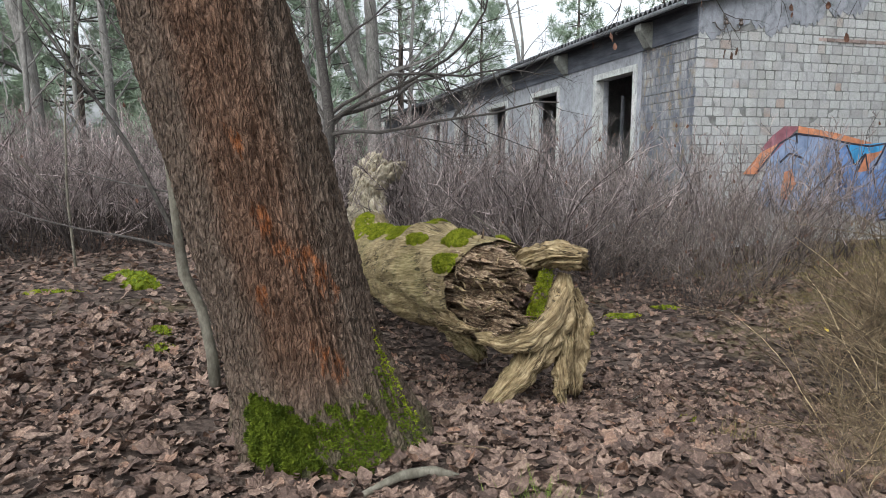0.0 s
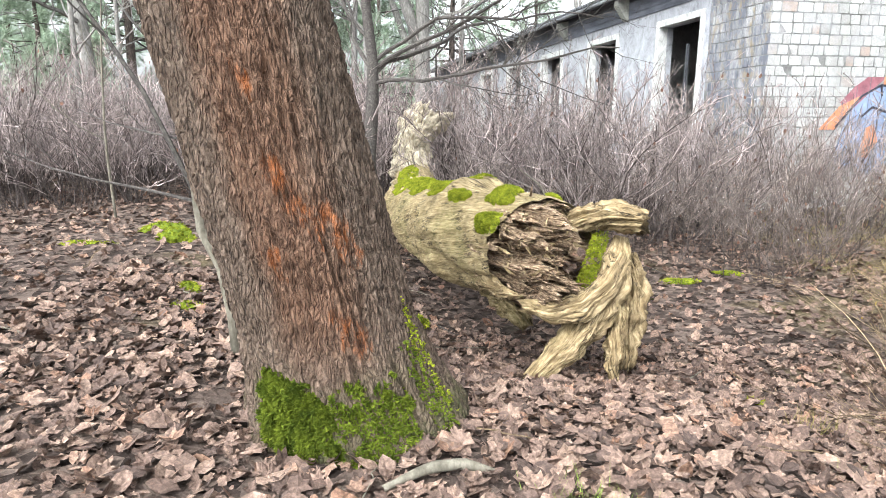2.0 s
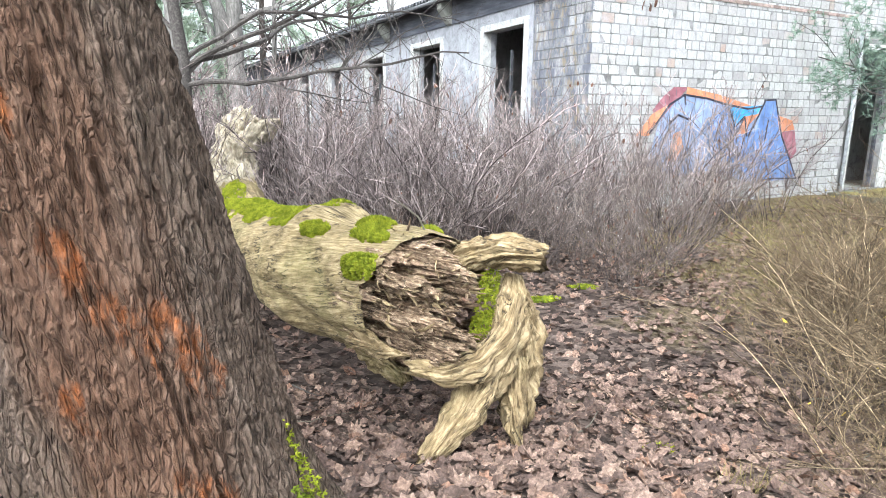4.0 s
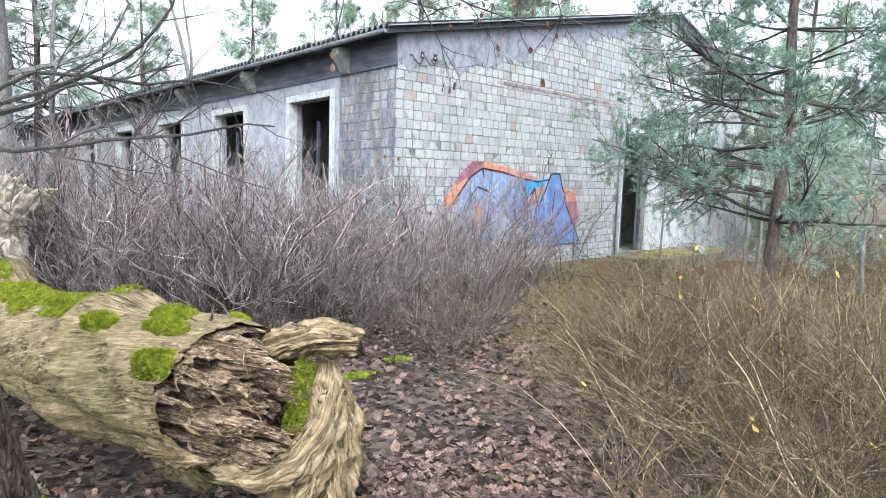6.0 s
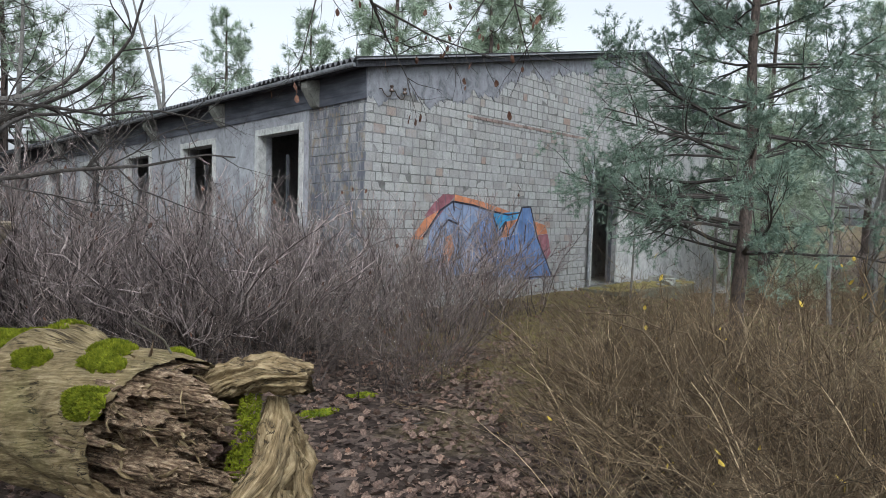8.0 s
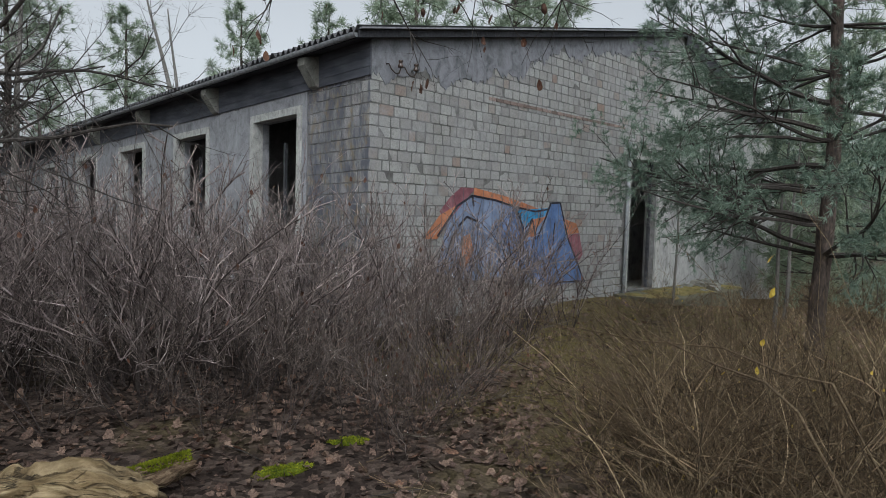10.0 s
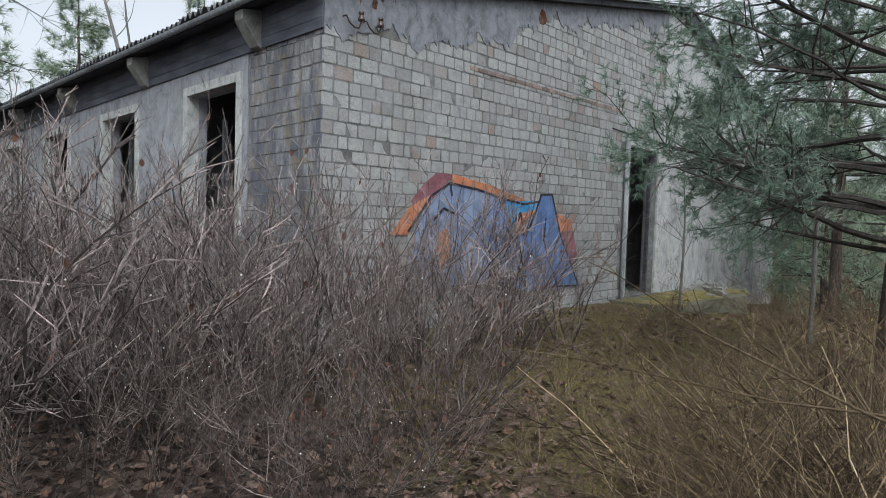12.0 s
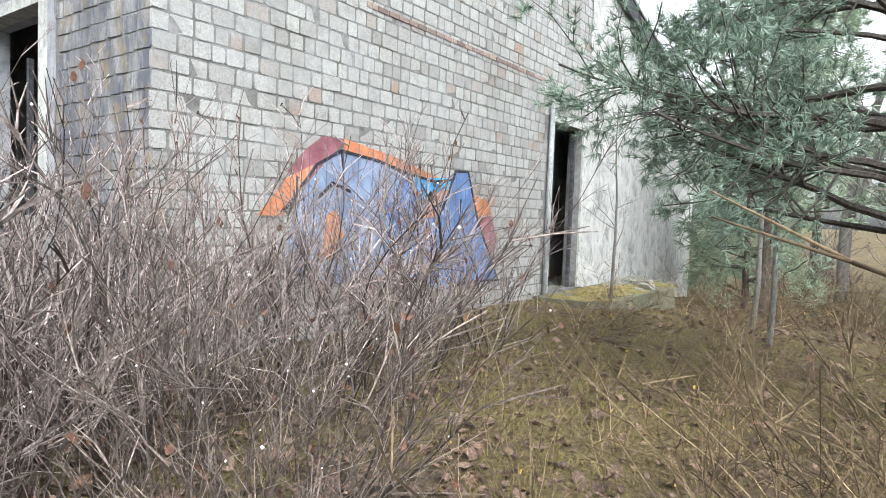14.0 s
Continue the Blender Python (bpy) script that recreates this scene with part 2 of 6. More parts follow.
def wood_material(name, dark, mid, light, crack=0.5, green=0.0):
    """Bare weathered wood whose grain runs along each piece, with dark drying cracks."""
    m, nt, b = shader(name, 0.85, 0.25)
    at, mp = nt.nodes.new("ShaderNodeAttribute"), nt.nodes.new("ShaderNodeMapping")
    at.attribute_name = "grain"
    mp.inputs["Scale"].default_value = (1, 1, 0.13)
    nt.links.new(at.outputs["Vector"], mp.inputs[0])
    fibre = noise_of(nt, mp.outputs[0], 55, 8, 0.65, 0.5)
    col = ramp_of(nt, fibre, [(0.28, dark), (0.48, mid), (0.7, light)])
    blot = noise_of(nt, coords(nt), 6.5, 8, 0.72)
    col = mixed(nt, 0.8, col, ramp_of(nt, blot, [(0.3, (0.4, 0.37, 0.32)), (0.55, (1, 1, 1)), (0.75, (1.35, 1.32, 1.25))]), "MULTIPLY")
    cr = noise_of(nt, mp.outputs[0], 17, 4, 0.55, 1.2)
    line = maths(nt, "SUBTRACT", 1.0, mask_of(nt, maths(nt, "ABSOLUTE", maths(nt, "SUBTRACT", cr, 0.5)), 0.006, 0.03))
    line = maths(nt, "MULTIPLY", maths(nt, "MULTIPLY", line, mask_of(nt, noise_of(nt, coords(nt), 5, 4), 0.45, 0.6)), crack)
    col = mixed(nt, line, col, (0.03, 0.022, 0.014))
    if green:
        col = mixed(nt, maths(nt, "MULTIPLY", mask_of(nt, noise_of(nt, coords(nt), 1.7, 6, 0.7), 0.5, 0.68), green), col, (0.2, 0.2, 0.07))
    nt.links.new(col, b.inputs["Base Color"])
    bumped(nt, b, maths(nt, "SUBTRACT", fibre, maths(nt, "MULTIPLY", line, 1.2)), 0.8, 0.012)
    return m


BLOCK_W, BLOCK_H = 0.31, 0.2
LEAF_TONES = [(0.0, (0.22, 0.15, 0.14)), (0.35, (0.62, 0.48, 0.43)), (0.65, (1.15, 0.98, 0.9)), (0.88, (1.6, 1.42, 1.28)), (0.98, (1.25, 0.85, 0.62))]
BARK = bark_material()
BLOCK, BLOCK_REST, BLOCK_STAIN = block_material("object"), block_material("island"), block_material("object", True)
MORTAR = plaster_material("weathered_mortar", (0.15, 0.147, 0.14), wash=True)
PLASTER = plaster_material("grey_cement_plaster", (0.29, 0.295, 0.31), 3)
DARK_PLASTER = plaster_material("sooty_plaster", (0.225, 0.23, 0.25))
RENDER = plaster_material("flaking_pale_render", (0.42, 0.42, 0.41), 3)
SURROUND = plaster_material("pale_concrete_surround", (0.44, 0.44, 0.42), 7)
CONCRETE = plaster_material("old_concrete", (0.24, 0.24, 0.215))
MOSSY = plaster_material("mossy_old_concrete", (0.13, 0.125, 0.09))
INSIDE = plaster_material("dim_interior_plaster", (0.22, 0.22, 0.21))
ROOFING = surface("weathered_fibre_cement", (0.05, 0.052, 0.055), (0.1, 0.1, 0.105), (0.17, 0.17, 0.17), 30, rough=0.9)
TIMBER = surface("greyed_dark_timber", (0.025, 0.025, 0.03), (0.05, 0.051, 0.058), (0.09, 0.092, 0.1), 18, (1, 0.1, 1))
# wall-top shade and staining under the overhang, put into a dark colour
EAVES_SHADE = surface("blackened_boarding", (0.06, 0.064, 0.076), (0.095, 0.1, 0.118), (0.14, 0.147, 0.168), 9, (1, 0.15, 1), big=0.8)
ZINC = surface("dull_zinc", (0.17, 0.18, 0.19), (0.25, 0.26, 0.27), (0.33, 0.34, 0.35), 12, rough=0.55)
IRON = surface("rusty_iron", (0.02, 0.016, 0.014), (0.045, 0.035, 0.03), (0.09, 0.06, 0.045), 60, rough=0.7)
CERAMIC = surface("glazed_brown_ceramic", (0.03, 0.02, 0.016), (0.06, 0.04, 0.03), (0.1, 0.07, 0.05), 20, rough=0.25, spec=0.6, bump=0.1)
GROUND = ground_material()
LEAF = surface("dry_brown_leaf", (0.07, 0.05, 0.04), (0.16, 0.12, 0.097), (0.3, 0.24, 0.198), 55, bump=0.9, depth=0.012, vary="island", rough=0.7, big=4, tones=LEAF_TONES)
LEAF_ONE = surface("dry_brown_leaf_single", (0.07, 0.05, 0.04), (0.16, 0.12, 0.097), (0.3, 0.24, 0.198), 55, bump=0.9, depth=0.012, vary="object", rough=0.7, big=4, tones=LEAF_TONES)
RUSSET = surface("hanging_russet_leaf", (0.06, 0.026, 0.017), (0.125, 0.06, 0.038), (0.2, 0.105, 0.065), 30, vary="island", rough=0.7)
YELLOW = surface("yellow_leaf", (0.3, 0.2, 0.02), (0.45, 0.32, 0.04), (0.55, 0.42, 0.08), 30, vary="island", rough=0.6)
MOSS = moss_material("bright_cushion_moss", (0.08, 0.1, 0.008), (0.31, 0.34, 0.03))
MOSS_DARK = moss_material("deep_green_moss", (0.03, 0.048, 0.006), (0.155, 0.19, 0.02))
FRESH = moss_material("fresh_grass", (0.09, 0.13, 0.025), (0.26, 0.33, 0.09))
GRASS = moss_material("winter_grass", (0.105, 0.09, 0.036), (0.29, 0.24, 0.112))
STRAW = moss_material("dead_straw", (0.16, 0.12, 0.07), (0.36, 0.29, 0.19))
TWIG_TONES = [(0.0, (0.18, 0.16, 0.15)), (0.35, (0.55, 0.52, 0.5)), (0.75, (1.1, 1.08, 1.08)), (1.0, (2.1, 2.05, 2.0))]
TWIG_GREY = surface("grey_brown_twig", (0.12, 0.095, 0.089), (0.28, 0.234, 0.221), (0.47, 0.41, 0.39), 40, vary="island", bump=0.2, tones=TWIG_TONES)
# much darker than the twigs, so the shrubs darken towards the ground
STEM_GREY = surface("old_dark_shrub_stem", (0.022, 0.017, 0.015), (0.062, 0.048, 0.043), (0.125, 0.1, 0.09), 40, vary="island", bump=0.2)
STEM_STRAW = surface("pale_straw_stem", (0.122, 0.092, 0.053), (0.28, 0.217, 0.132), (0.44, 0.356, 0.234), 40, vary="island", bump=0.2, tones=TWIG_TONES)
TWIG_OLIVE = surface("olive_straw_twig", (0.054, 0.036, 0.021), (0.126, 0.09, 0.052), (0.23, 0.174, 0.106), 40, vary="island", bump=0.2, tones=TWIG_TONES)
TWIG_BROWN = surface("brown_weathered_twig", (0.07, 0.054, 0.047), (0.165, 0.135, 0.118), (0.31, 0.262, 0.232), 40, vary="island", bump=0.2, tones=TWIG_TONES)
TWIG_DARK = surface("dark_wet_twig", (0.025, 0.021, 0.019), (0.06, 0.052, 0.046), (0.115, 0.104, 0.093), 40, bump=0.3)
# grey bark, lightened so that distant trunks look hazy
BARK_GREY = surface("grey_tree_bark", (0.085, 0.078, 0.07), (0.17, 0.16, 0.145), (0.27, 0.255, 0.235), 30, (1, 1, 0.3), bump=0.6)
BARK_SAPLING = surface("smooth_olive_bark", (0.07, 0.062, 0.045), (0.14, 0.125, 0.095), (0.24, 0.22, 0.175), 24, (1, 1, 0.5), bump=0.3)
BARK_PINE = surface("pine_bark", (0.03, 0.025, 0.022), (0.085, 0.066, 0.056), (0.16, 0.12, 0.1), 24, (1, 1, 0.35), bump=0.8, depth=0.02)
# haze is put into the needle colours, most into the far pines
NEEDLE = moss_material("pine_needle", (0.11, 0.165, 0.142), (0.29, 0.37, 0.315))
NEEDLE_HAZED = moss_material("far_pine_needle", (0.17, 0.225, 0.175), (0.38, 0.45, 0.36))
BERRY = surface("white_berry", (0.6, 0.58, 0.54), (0.75, 0.73, 0.7), (0.85, 0.84, 0.8), 60, bump=0.1, rough=0.5)
WOOD_LOG = wood_material("weathered_bare_wood", (0.085, 0.058, 0.025), (0.215, 0.163, 0.08), (0.4, 0.32, 0.19), 1.0, 0.25)
WOOD_PALE = wood_material("silvery_root_wood", (0.05, 0.032, 0.015), (0.225, 0.163, 0.085), (0.45, 0.355, 0.215), 0.95, 0.1)
WOOD_BLEACHED = wood_material("bleached_broken_wood", (0.2, 0.16, 0.105), (0.42, 0.36, 0.26), (0.62, 0.56, 0.45), 0.8)
WOOD_ROT = wood_material("crumbling_rotten_wood", (0.02, 0.012, 0.008), (0.19, 0.128, 0.08), (0.5, 0.385, 0.26), 0.95)
BRICK = surface("faded_red_brick", (0.17, 0.125, 0.11), (0.28, 0.21, 0.185), (0.37, 0.3, 0.265), 40, vary="object")
BLUE = spray_material("blue_spray_paint", (0.12, 0.2, 0.4))
LILAC = spray_material("pale_blue_spray_paint", (0.215, 0.275, 0.41))
CYAN = spray_material("cyan_spray_paint", (0.06, 0.3, 0.58))
ORANGE = spray_material("orange_spray_paint", (0.5, 0.2, 0.1))
MAROON = spray_material("maroon_spray_paint", (0.25, 0.1, 0.12))
BLACK = spray_material("black_spray_paint", (0.025, 0.025, 0.04))

# ---------------- geometry helpers ----------------


class Shape:
    """Vertices and faces of one mesh."""

    def __init__(self):
        self.v, self.f, self.g = [], [], []

    def add(self, verts, faces):
        k = len(self.v)
        self.v.extend(tuple(p) for p in verts)
        self.f.extend(tuple(i + k for i in q) for q in faces)

    def box(self, x0, y0, z0, x1, y1, z1):
        self.add([(x, y, z) for z in (z0, z1) for y in (y0, y1) for x in (x0, x1)],
                 [(0, 2, 3, 1), (4, 5, 7, 6), (0, 1, 5, 4), (2, 6, 7, 3), (0, 4, 6, 2), (1, 3, 7, 5)])

    def tube(self, pts, radii, sides=6, turn=0.0):
        pts = [Vector(p) for p in pts]
        ring0 = len(self.v)
        side = None
        for i, p in enumerate(pts):
            d = (pts[min(i + 1, len(pts) - 1)] - pts[max(i - 1, 0)])
            d = d.normalized() if d.length > 1e-9 else Vector((0, 0, 1))
            if side is None:
                side = d.orthogonal().normalized()
            side = (side - d * side.dot(d))
            side = side.normalized() if side.length > 1e-6 else d.orthogonal().normalized()
            other = d.cross(side)
            for k in range(sides):
                a = turn + 2 * math.pi * k / sides
                self.v.append(tuple(p + radii[i] * (math.cos(a) * side + math.sin(a) * other)))
        for i in range(len(pts) - 1):
            for k in range(sides):
                a, b = ring0 + i * sides + k, ring0 + i * sides + (k + 1) % sides
                self.f.append((a, b, b + sides, a + sides))
        if sides < 5:
            return
        last = ring0 + (len(pts) - 1) * sides
        self.f.append(tuple(range(ring0 + sides - 1, ring0 - 1, -1)))
        self.f.append(tuple(range(last, last + sides)))

    def prism(self, outline, y0, y1):
        """An outline of (x, z) given depth from y0 to y1."""
        n = len(outline)
        self.add([(x, y0, z) for x, z in outline] + [(x, y1, z) for x, z in outline],
                 [tuple(range(n)), tuple(range(2 * n - 1, n - 1, -1))] + [(i, i + n, (i + 1) % n + n, (i + 1) % n) for i in range(n)])


def mesh_of(name, sh, material, smooth=False):
    me = bpy.data.meshes.new(name)
    me.from_pydata(sh.v, [], sh.f)
    me.materials.append(material)
    if smooth:
        me.polygons.foreach_set("use_smooth", [True] * len(me.polygons))
    if len(sh.g) == len(sh.v):
        me.attributes.new("grain", "FLOAT_VECTOR", "POINT").data.foreach_set("vector", [c for p in sh.g for c in p])
    me.update()
    return me


def part(name, sh, material, parent, label="", smooth=False, kind=""):
    ob = new(name, mesh_of(name, sh, material, smooth))
    ob.parent = parent
    return tagged(ob, label, kind=kind)


def thing(name, m, label, category, group="", kind=""):
    ob = new(name)
    ob.empty_display_size = 0.2
    ob.matrix_basis = m
    return tagged(ob, label, category, group, kind)


def solid(name, sh, material, m, label, category, group="", kind="", smooth=False):
    ob = new(name, mesh_of(name, sh, material, smooth))
    ob.matrix_basis = m
    return tagged(ob, label, category, group, kind)


def step(t):
    t = min(1.0, max(0.0, t))
    return t * t * (3 - 2 * t)


def gz(x, y):
    """Height of the ground: a bank under the oak, then lower, nearly level ground."""
    z = -0.68 * step((0.35 * x + 0.94 * y - 2.6) / 3.6) * step((x + 3.4) / 3.6)
    z -= 0.085 * max(0.0, min(x, 30) - 13) * step((y - 3) / 6)
    if -12 < x < 18 and -4 < y < 24:
        z += 0.05 * noise.noise((x * 0.9, y * 0.9, 0)) + 0.025 * noise.noise((x * 3.1, y * 3.1, 4))
    return z


def blend(table, s):
    """Values between the rows (s, a, b, ...) of a table."""
    for r0, r1 in zip(table, table[1:]):
        if s <= r1[0]:
            t = (s - r0[0]) / (r1[0] - r0[0])
            return [a + (b - a) * t for a, b in zip(r0[1:], r1[1:])]
    return list(table[-1][1:])


def ribbed(sh, path, radii, rng, segs=40, sides=28, rough=0.22, ribs=7, twist=0.8, squash=1.0):
    """A gnarled piece of bare wood along a path: sharp grain ribs, cracks, swellings and a torn end."""
    seed = rng.uniform(0, 50)
    rows = [(i / (len(path) - 1), *p, r) for i, (p, r) in enumerate(zip(path, radii))]
    pts = [blend(rows, i / segs) for i in range(segs + 1)]
    for _ in range(3):
        pts = [pts[0]] + [[(a + 2 * b + c) / 4 for a, b, c in zip(*pts[i - 1:i + 2])] for i in range(1, segs)] + [pts[-1]]
    first, side = len(sh.v), None
    span = sum((Vector(b) - Vector(a)).length for a, b in zip(path, path[1:]))
    for i, (x, y, z, r) in enumerate(pts):
        p = Vector((x, y, z))
        d = (Vector(pts[min(i + 1, segs)][:3]) - Vector(pts[max(i - 1, 0)][:3])).normalized()
        side = d.orthogonal().normalized() if side is None else (side - d * side.dot(d)).normalized()
        other = d.cross(side)
        t = i / segs
        for k in range(sides):
            a = 2 * math.pi * k / sides
            b = a + twist * t
            cx, sx, w = math.cos(b), math.sin(b), span * t * 2.2
            swell = noise.noise((cx * 0.9 + seed, sx * 0.9, w)) + 0.4 * noise.noise((cx * 1.6, sx * 1.6 + seed, w * 2))
            n1 = noise.noise((cx * ribs * 0.35 + seed, sx * ribs * 0.35, w * 0.7))
            n2 = noise.noise((cx * ribs * 0.9, sx * ribs * 0.9 + seed, w * 1.2))
            q = p + r * (math.cos(a) * side + math.sin(a) * other)
            lump = noise.noise((q.x * 9 + seed, q.y * 9, q.z * 9)) + 0.5 * noise.noise((q.x * 21, q.y * 21 + seed, q.z * 21))
            f = 1 + rough * (0.9 * swell + 0.75 * lump + 0.6 * (0.35 - 2 * abs(n1)) + 0.4 * (0.3 - 2 * abs(n2)))
            torn = max(0.0, t - 0.72) / 0.28
            jag = span * 0.09 * torn * noise.noise((cx * 2.6 + seed, sx * 2.6, 9)) + span * 0.05 * torn * noise.noise((cx * 8 + seed, sx * 8, 2))
            sh.v.append(tuple(p + r * max(0.25, f) * (math.cos(a) * side * squash + math.sin(a) * other) + d * jag))
            sh.g.append((cx * r, sx * r, span * t + seed))
    for i in range(segs):
        for k in range(sides):
            a, b = first + i * sides + k, first + i * sides + (k + 1) % sides
            sh.f.append((a, b, b + sides, a + sides))
    sh.f.append(tuple(range(first + sides - 1, first - 1, -1)))
    last = first + segs * sides
    sh.f.append(tuple(range(last, last + sides)))


def limb(sh, rng, p, d, length, r, level, plan, tips=None):
    """A bare branch with its twigs. plan: for each level the children, their share of the length, the wander and the pull upwards."""
    kids, share, wander, lift, sides = plan[level]
    n = max(3, min((14, 8, 5, 4)[min(level, 3)], int(length / (0.3 if level < 2 else 0.14))))
    pts, d = [Vector(p)], Vector(d).normalized()
    for _ in range(n):
        d = (d + Vector((rng.gauss(0, wander), rng.gauss(0, wander), rng.gauss(0, wander) + lift))).normalized()
        pts.append(pts[-1] + d * length / n)
    if sides:
        sh.tube(pts, [r * (1 - 0.75 * i / n) for i in range(n + 1)], sides)
    if tips is not None and level >= len(plan) - 2:
        tips.extend((pts[i], (pts[i] - pts[i - 1]).normalized(), level) for i in range(max(1, n // 3), n + 1))
    if level + 1 < len(plan):
        for _ in range(kids):
            t = rng.uniform(0.25, 1.0) if level else rng.uniform(0.3, 1.0)
            i = min(n - 1, int(t * n))
            q = pts[i].lerp(pts[i + 1], t * n - i if i < n - 1 else 0.5)
            along = (pts[i + 1] - pts[i]).normalized()
            out = along.orthogonal()
            out.rotate(Matrix.Rotation(rng.uniform(0, 2 * math.pi), 3, along))
            spread = rng.uniform(0.5, 1.3)
            limb(sh, rng, q, along + out * spread, length * share * rng.uniform(0.6, 1.2) * (1.15 - 0.5 * t), r * (1 - 0.7 * t) * 0.6, level + 1, plan, tips)


def tuft(sh, rng, p, d, count, length, width, spread):
    """A spray of needles or blades round a point."""
    d = Vector(d)
    for _ in range(count):
        n = (d + Vector((rng.gauss(0, spread), rng.gauss(0, spread), rng.gauss(0, spread)))).normalized()
        w = n.orthogonal()
        w.rotate(Matrix.Rotation(rng.uniform(0, 6.3), 3, n))
        le = length * rng.uniform(0.6, 1.2)
        k = len(sh.v)
        sh.v.extend((tuple(p + w.normalized() * width), tuple(p - w.normalized() * width), tuple(Vector(p) + n * le)))
        sh.f.append((k, k + 1, k + 2))


def moss_cover(sh, rng, spot, count, size=0.022):
    """Short moss shoots on a surface; spot() gives a place and its normal."""
    for _ in range(count):
        p, n = spot()
        tuft(sh, rng, Vector(p) - Vector(n) * 0.004, n, 4, size, size * 0.22, 0.55)


def cushion(sh, rng, centre, rx, ry, rz, seed, n=18):
    """A low uneven dome."""
    first = len(sh.v)
    for i in range(n // 2 + 1):
        for k in range(n):
            a, e = 2 * math.pi * k / n, math.pi / 2 * i / (n // 2)
            f = 1 + 0.4 * noise.noise((math.cos(a) * 1.7 + seed, math.sin(a) * 1.7, e * 1.5))
            sh.v.append((centre[0] + rx * f * math.cos(a) * math.cos(e), centre[1] + ry * f * math.sin(a) * math.cos(e), centre[2] + rz * f * math.sin(e) - 0.02))
    for i in range(n // 2):
        for k in range(n):
            a, b = first + i * n + k, first + i * n + (k + 1) % n
            sh.f.append((a, b, b + n, a + n))


LOBED = ((-90, 0.42), (-52, 0.82), (-20, 0.62), (12, 0.95), (38, 0.68), (62, 0.92), (78, 0.74), (92, 1.1), (106, 0.73), (125, 0.93), (145, 0.66), (170, 0.95), (205, 0.62), (235, 0.8))
OVAL = ((-90, 0.95), (-60, 0.82), (-25, 0.66), (15, 0.6), (55, 0.75), (90, 1.1), (125, 0.74), (165, 0.58), (205, 0.64), (240, 0.8))


def leaf(sh, rng, p, size, turn, tilt, flat=False):
    """One curled dead leaf, lobed, or oval where flat."""
    m = Matrix.Translation(p) @ Matrix.Rotation(turn, 4, "Z") @ Matrix.Rotation(tilt[0], 4, "X") @ Matrix.Rotation(tilt[1], 4, "Y")
    curl, fold = rng.uniform(-0.5, 0.9), rng.uniform(-0.3, 0.5)
    ring = []
    for a, r in (LOBED if rng.random() < 0.55 and not flat else OVAL):
        rr = r * size * rng.uniform(0.82, 1.12)
        x, y = rr * math.cos(radians(a)), rr * math.sin(radians(a))
        ring.append((x, y, curl * (x * x + 0.5 * y * y) / size + fold * abs(x) * 0.6 + rng.uniform(-0.1, 0.1) * size))
    k = len(sh.v)
    sh.v.append(tuple(m @ Vector((0, 0, 0))))
    sh.v.extend(tuple(m @ Vector(q)) for q in ring)
    n = len(ring)
    sh.f.extend((k, k + 1 + i, k + 1 + (i + 1) % n) for i in range(n))


# ---------------- the ground ----------------
def spread_out(near0, near1, gap, far):
    inner = [near0 + gap * i for i in range(int((near1 - near0) / gap) + 1)]
    steps = [0.6, 1.5, 3, 6, 12, 25, 60, 130, far]
    return [near0 - v for v in reversed(steps)] + inner + [inner[-1] + v for v in steps]


def build_ground():
    xs, ys = spread_out(-10, 16, 0.16, 600), spread_out(-3, 21, 0.16, 600)
    sh = Shape()
    sh.v = [(x, y, gz(x, y)) for y in ys for x in xs]
    w = len(xs)
    sh.f = [(j * w + i, j * w + i + 1, (j + 1) * w + i + 1, (j + 1) * w + i) for j in range(len(ys) - 1) for i in range(w - 1)]
    return solid("ground", sh, GROUND, pose(0, 0, 0), "woodland floor of dark leaf mould, moss and thin grass", "ground", kind="structure", smooth=True)


ground = build_ground()

# ---------------- the abandoned building ----------------
LENGTH, SPAN, RIDGE, EAVE, PITCH = 30.0, 21.6, 12.2, 4.5, 0.207
FALL = 0.042  # the hall drops gently towards its far end
FOOT = -2.6
building = thing("abandoned_building", pose(5.335, 14.17, 0, 0, 0, 17.5), "derelict grey block-built hall with a corrugated roof and empty windows", "building")


def roof_z(s):
    return EAVE + PITCH * s if s < RIDGE else EAVE + PITCH * RIDGE - 0.25 * (s - RIDGE)


DOOR0, DOOR1, DOORZ0, DOORZ1 = 9.35, 11.0, -0.62, 3.12
WINDOWS = [2.29, 6.24, 10.15, 14.1, 18.05, 22.0, 25.95]
WIN_W, WIN_Z0, WIN_Z1, WALL = 1.7, 0.95, 3.47, 0.36


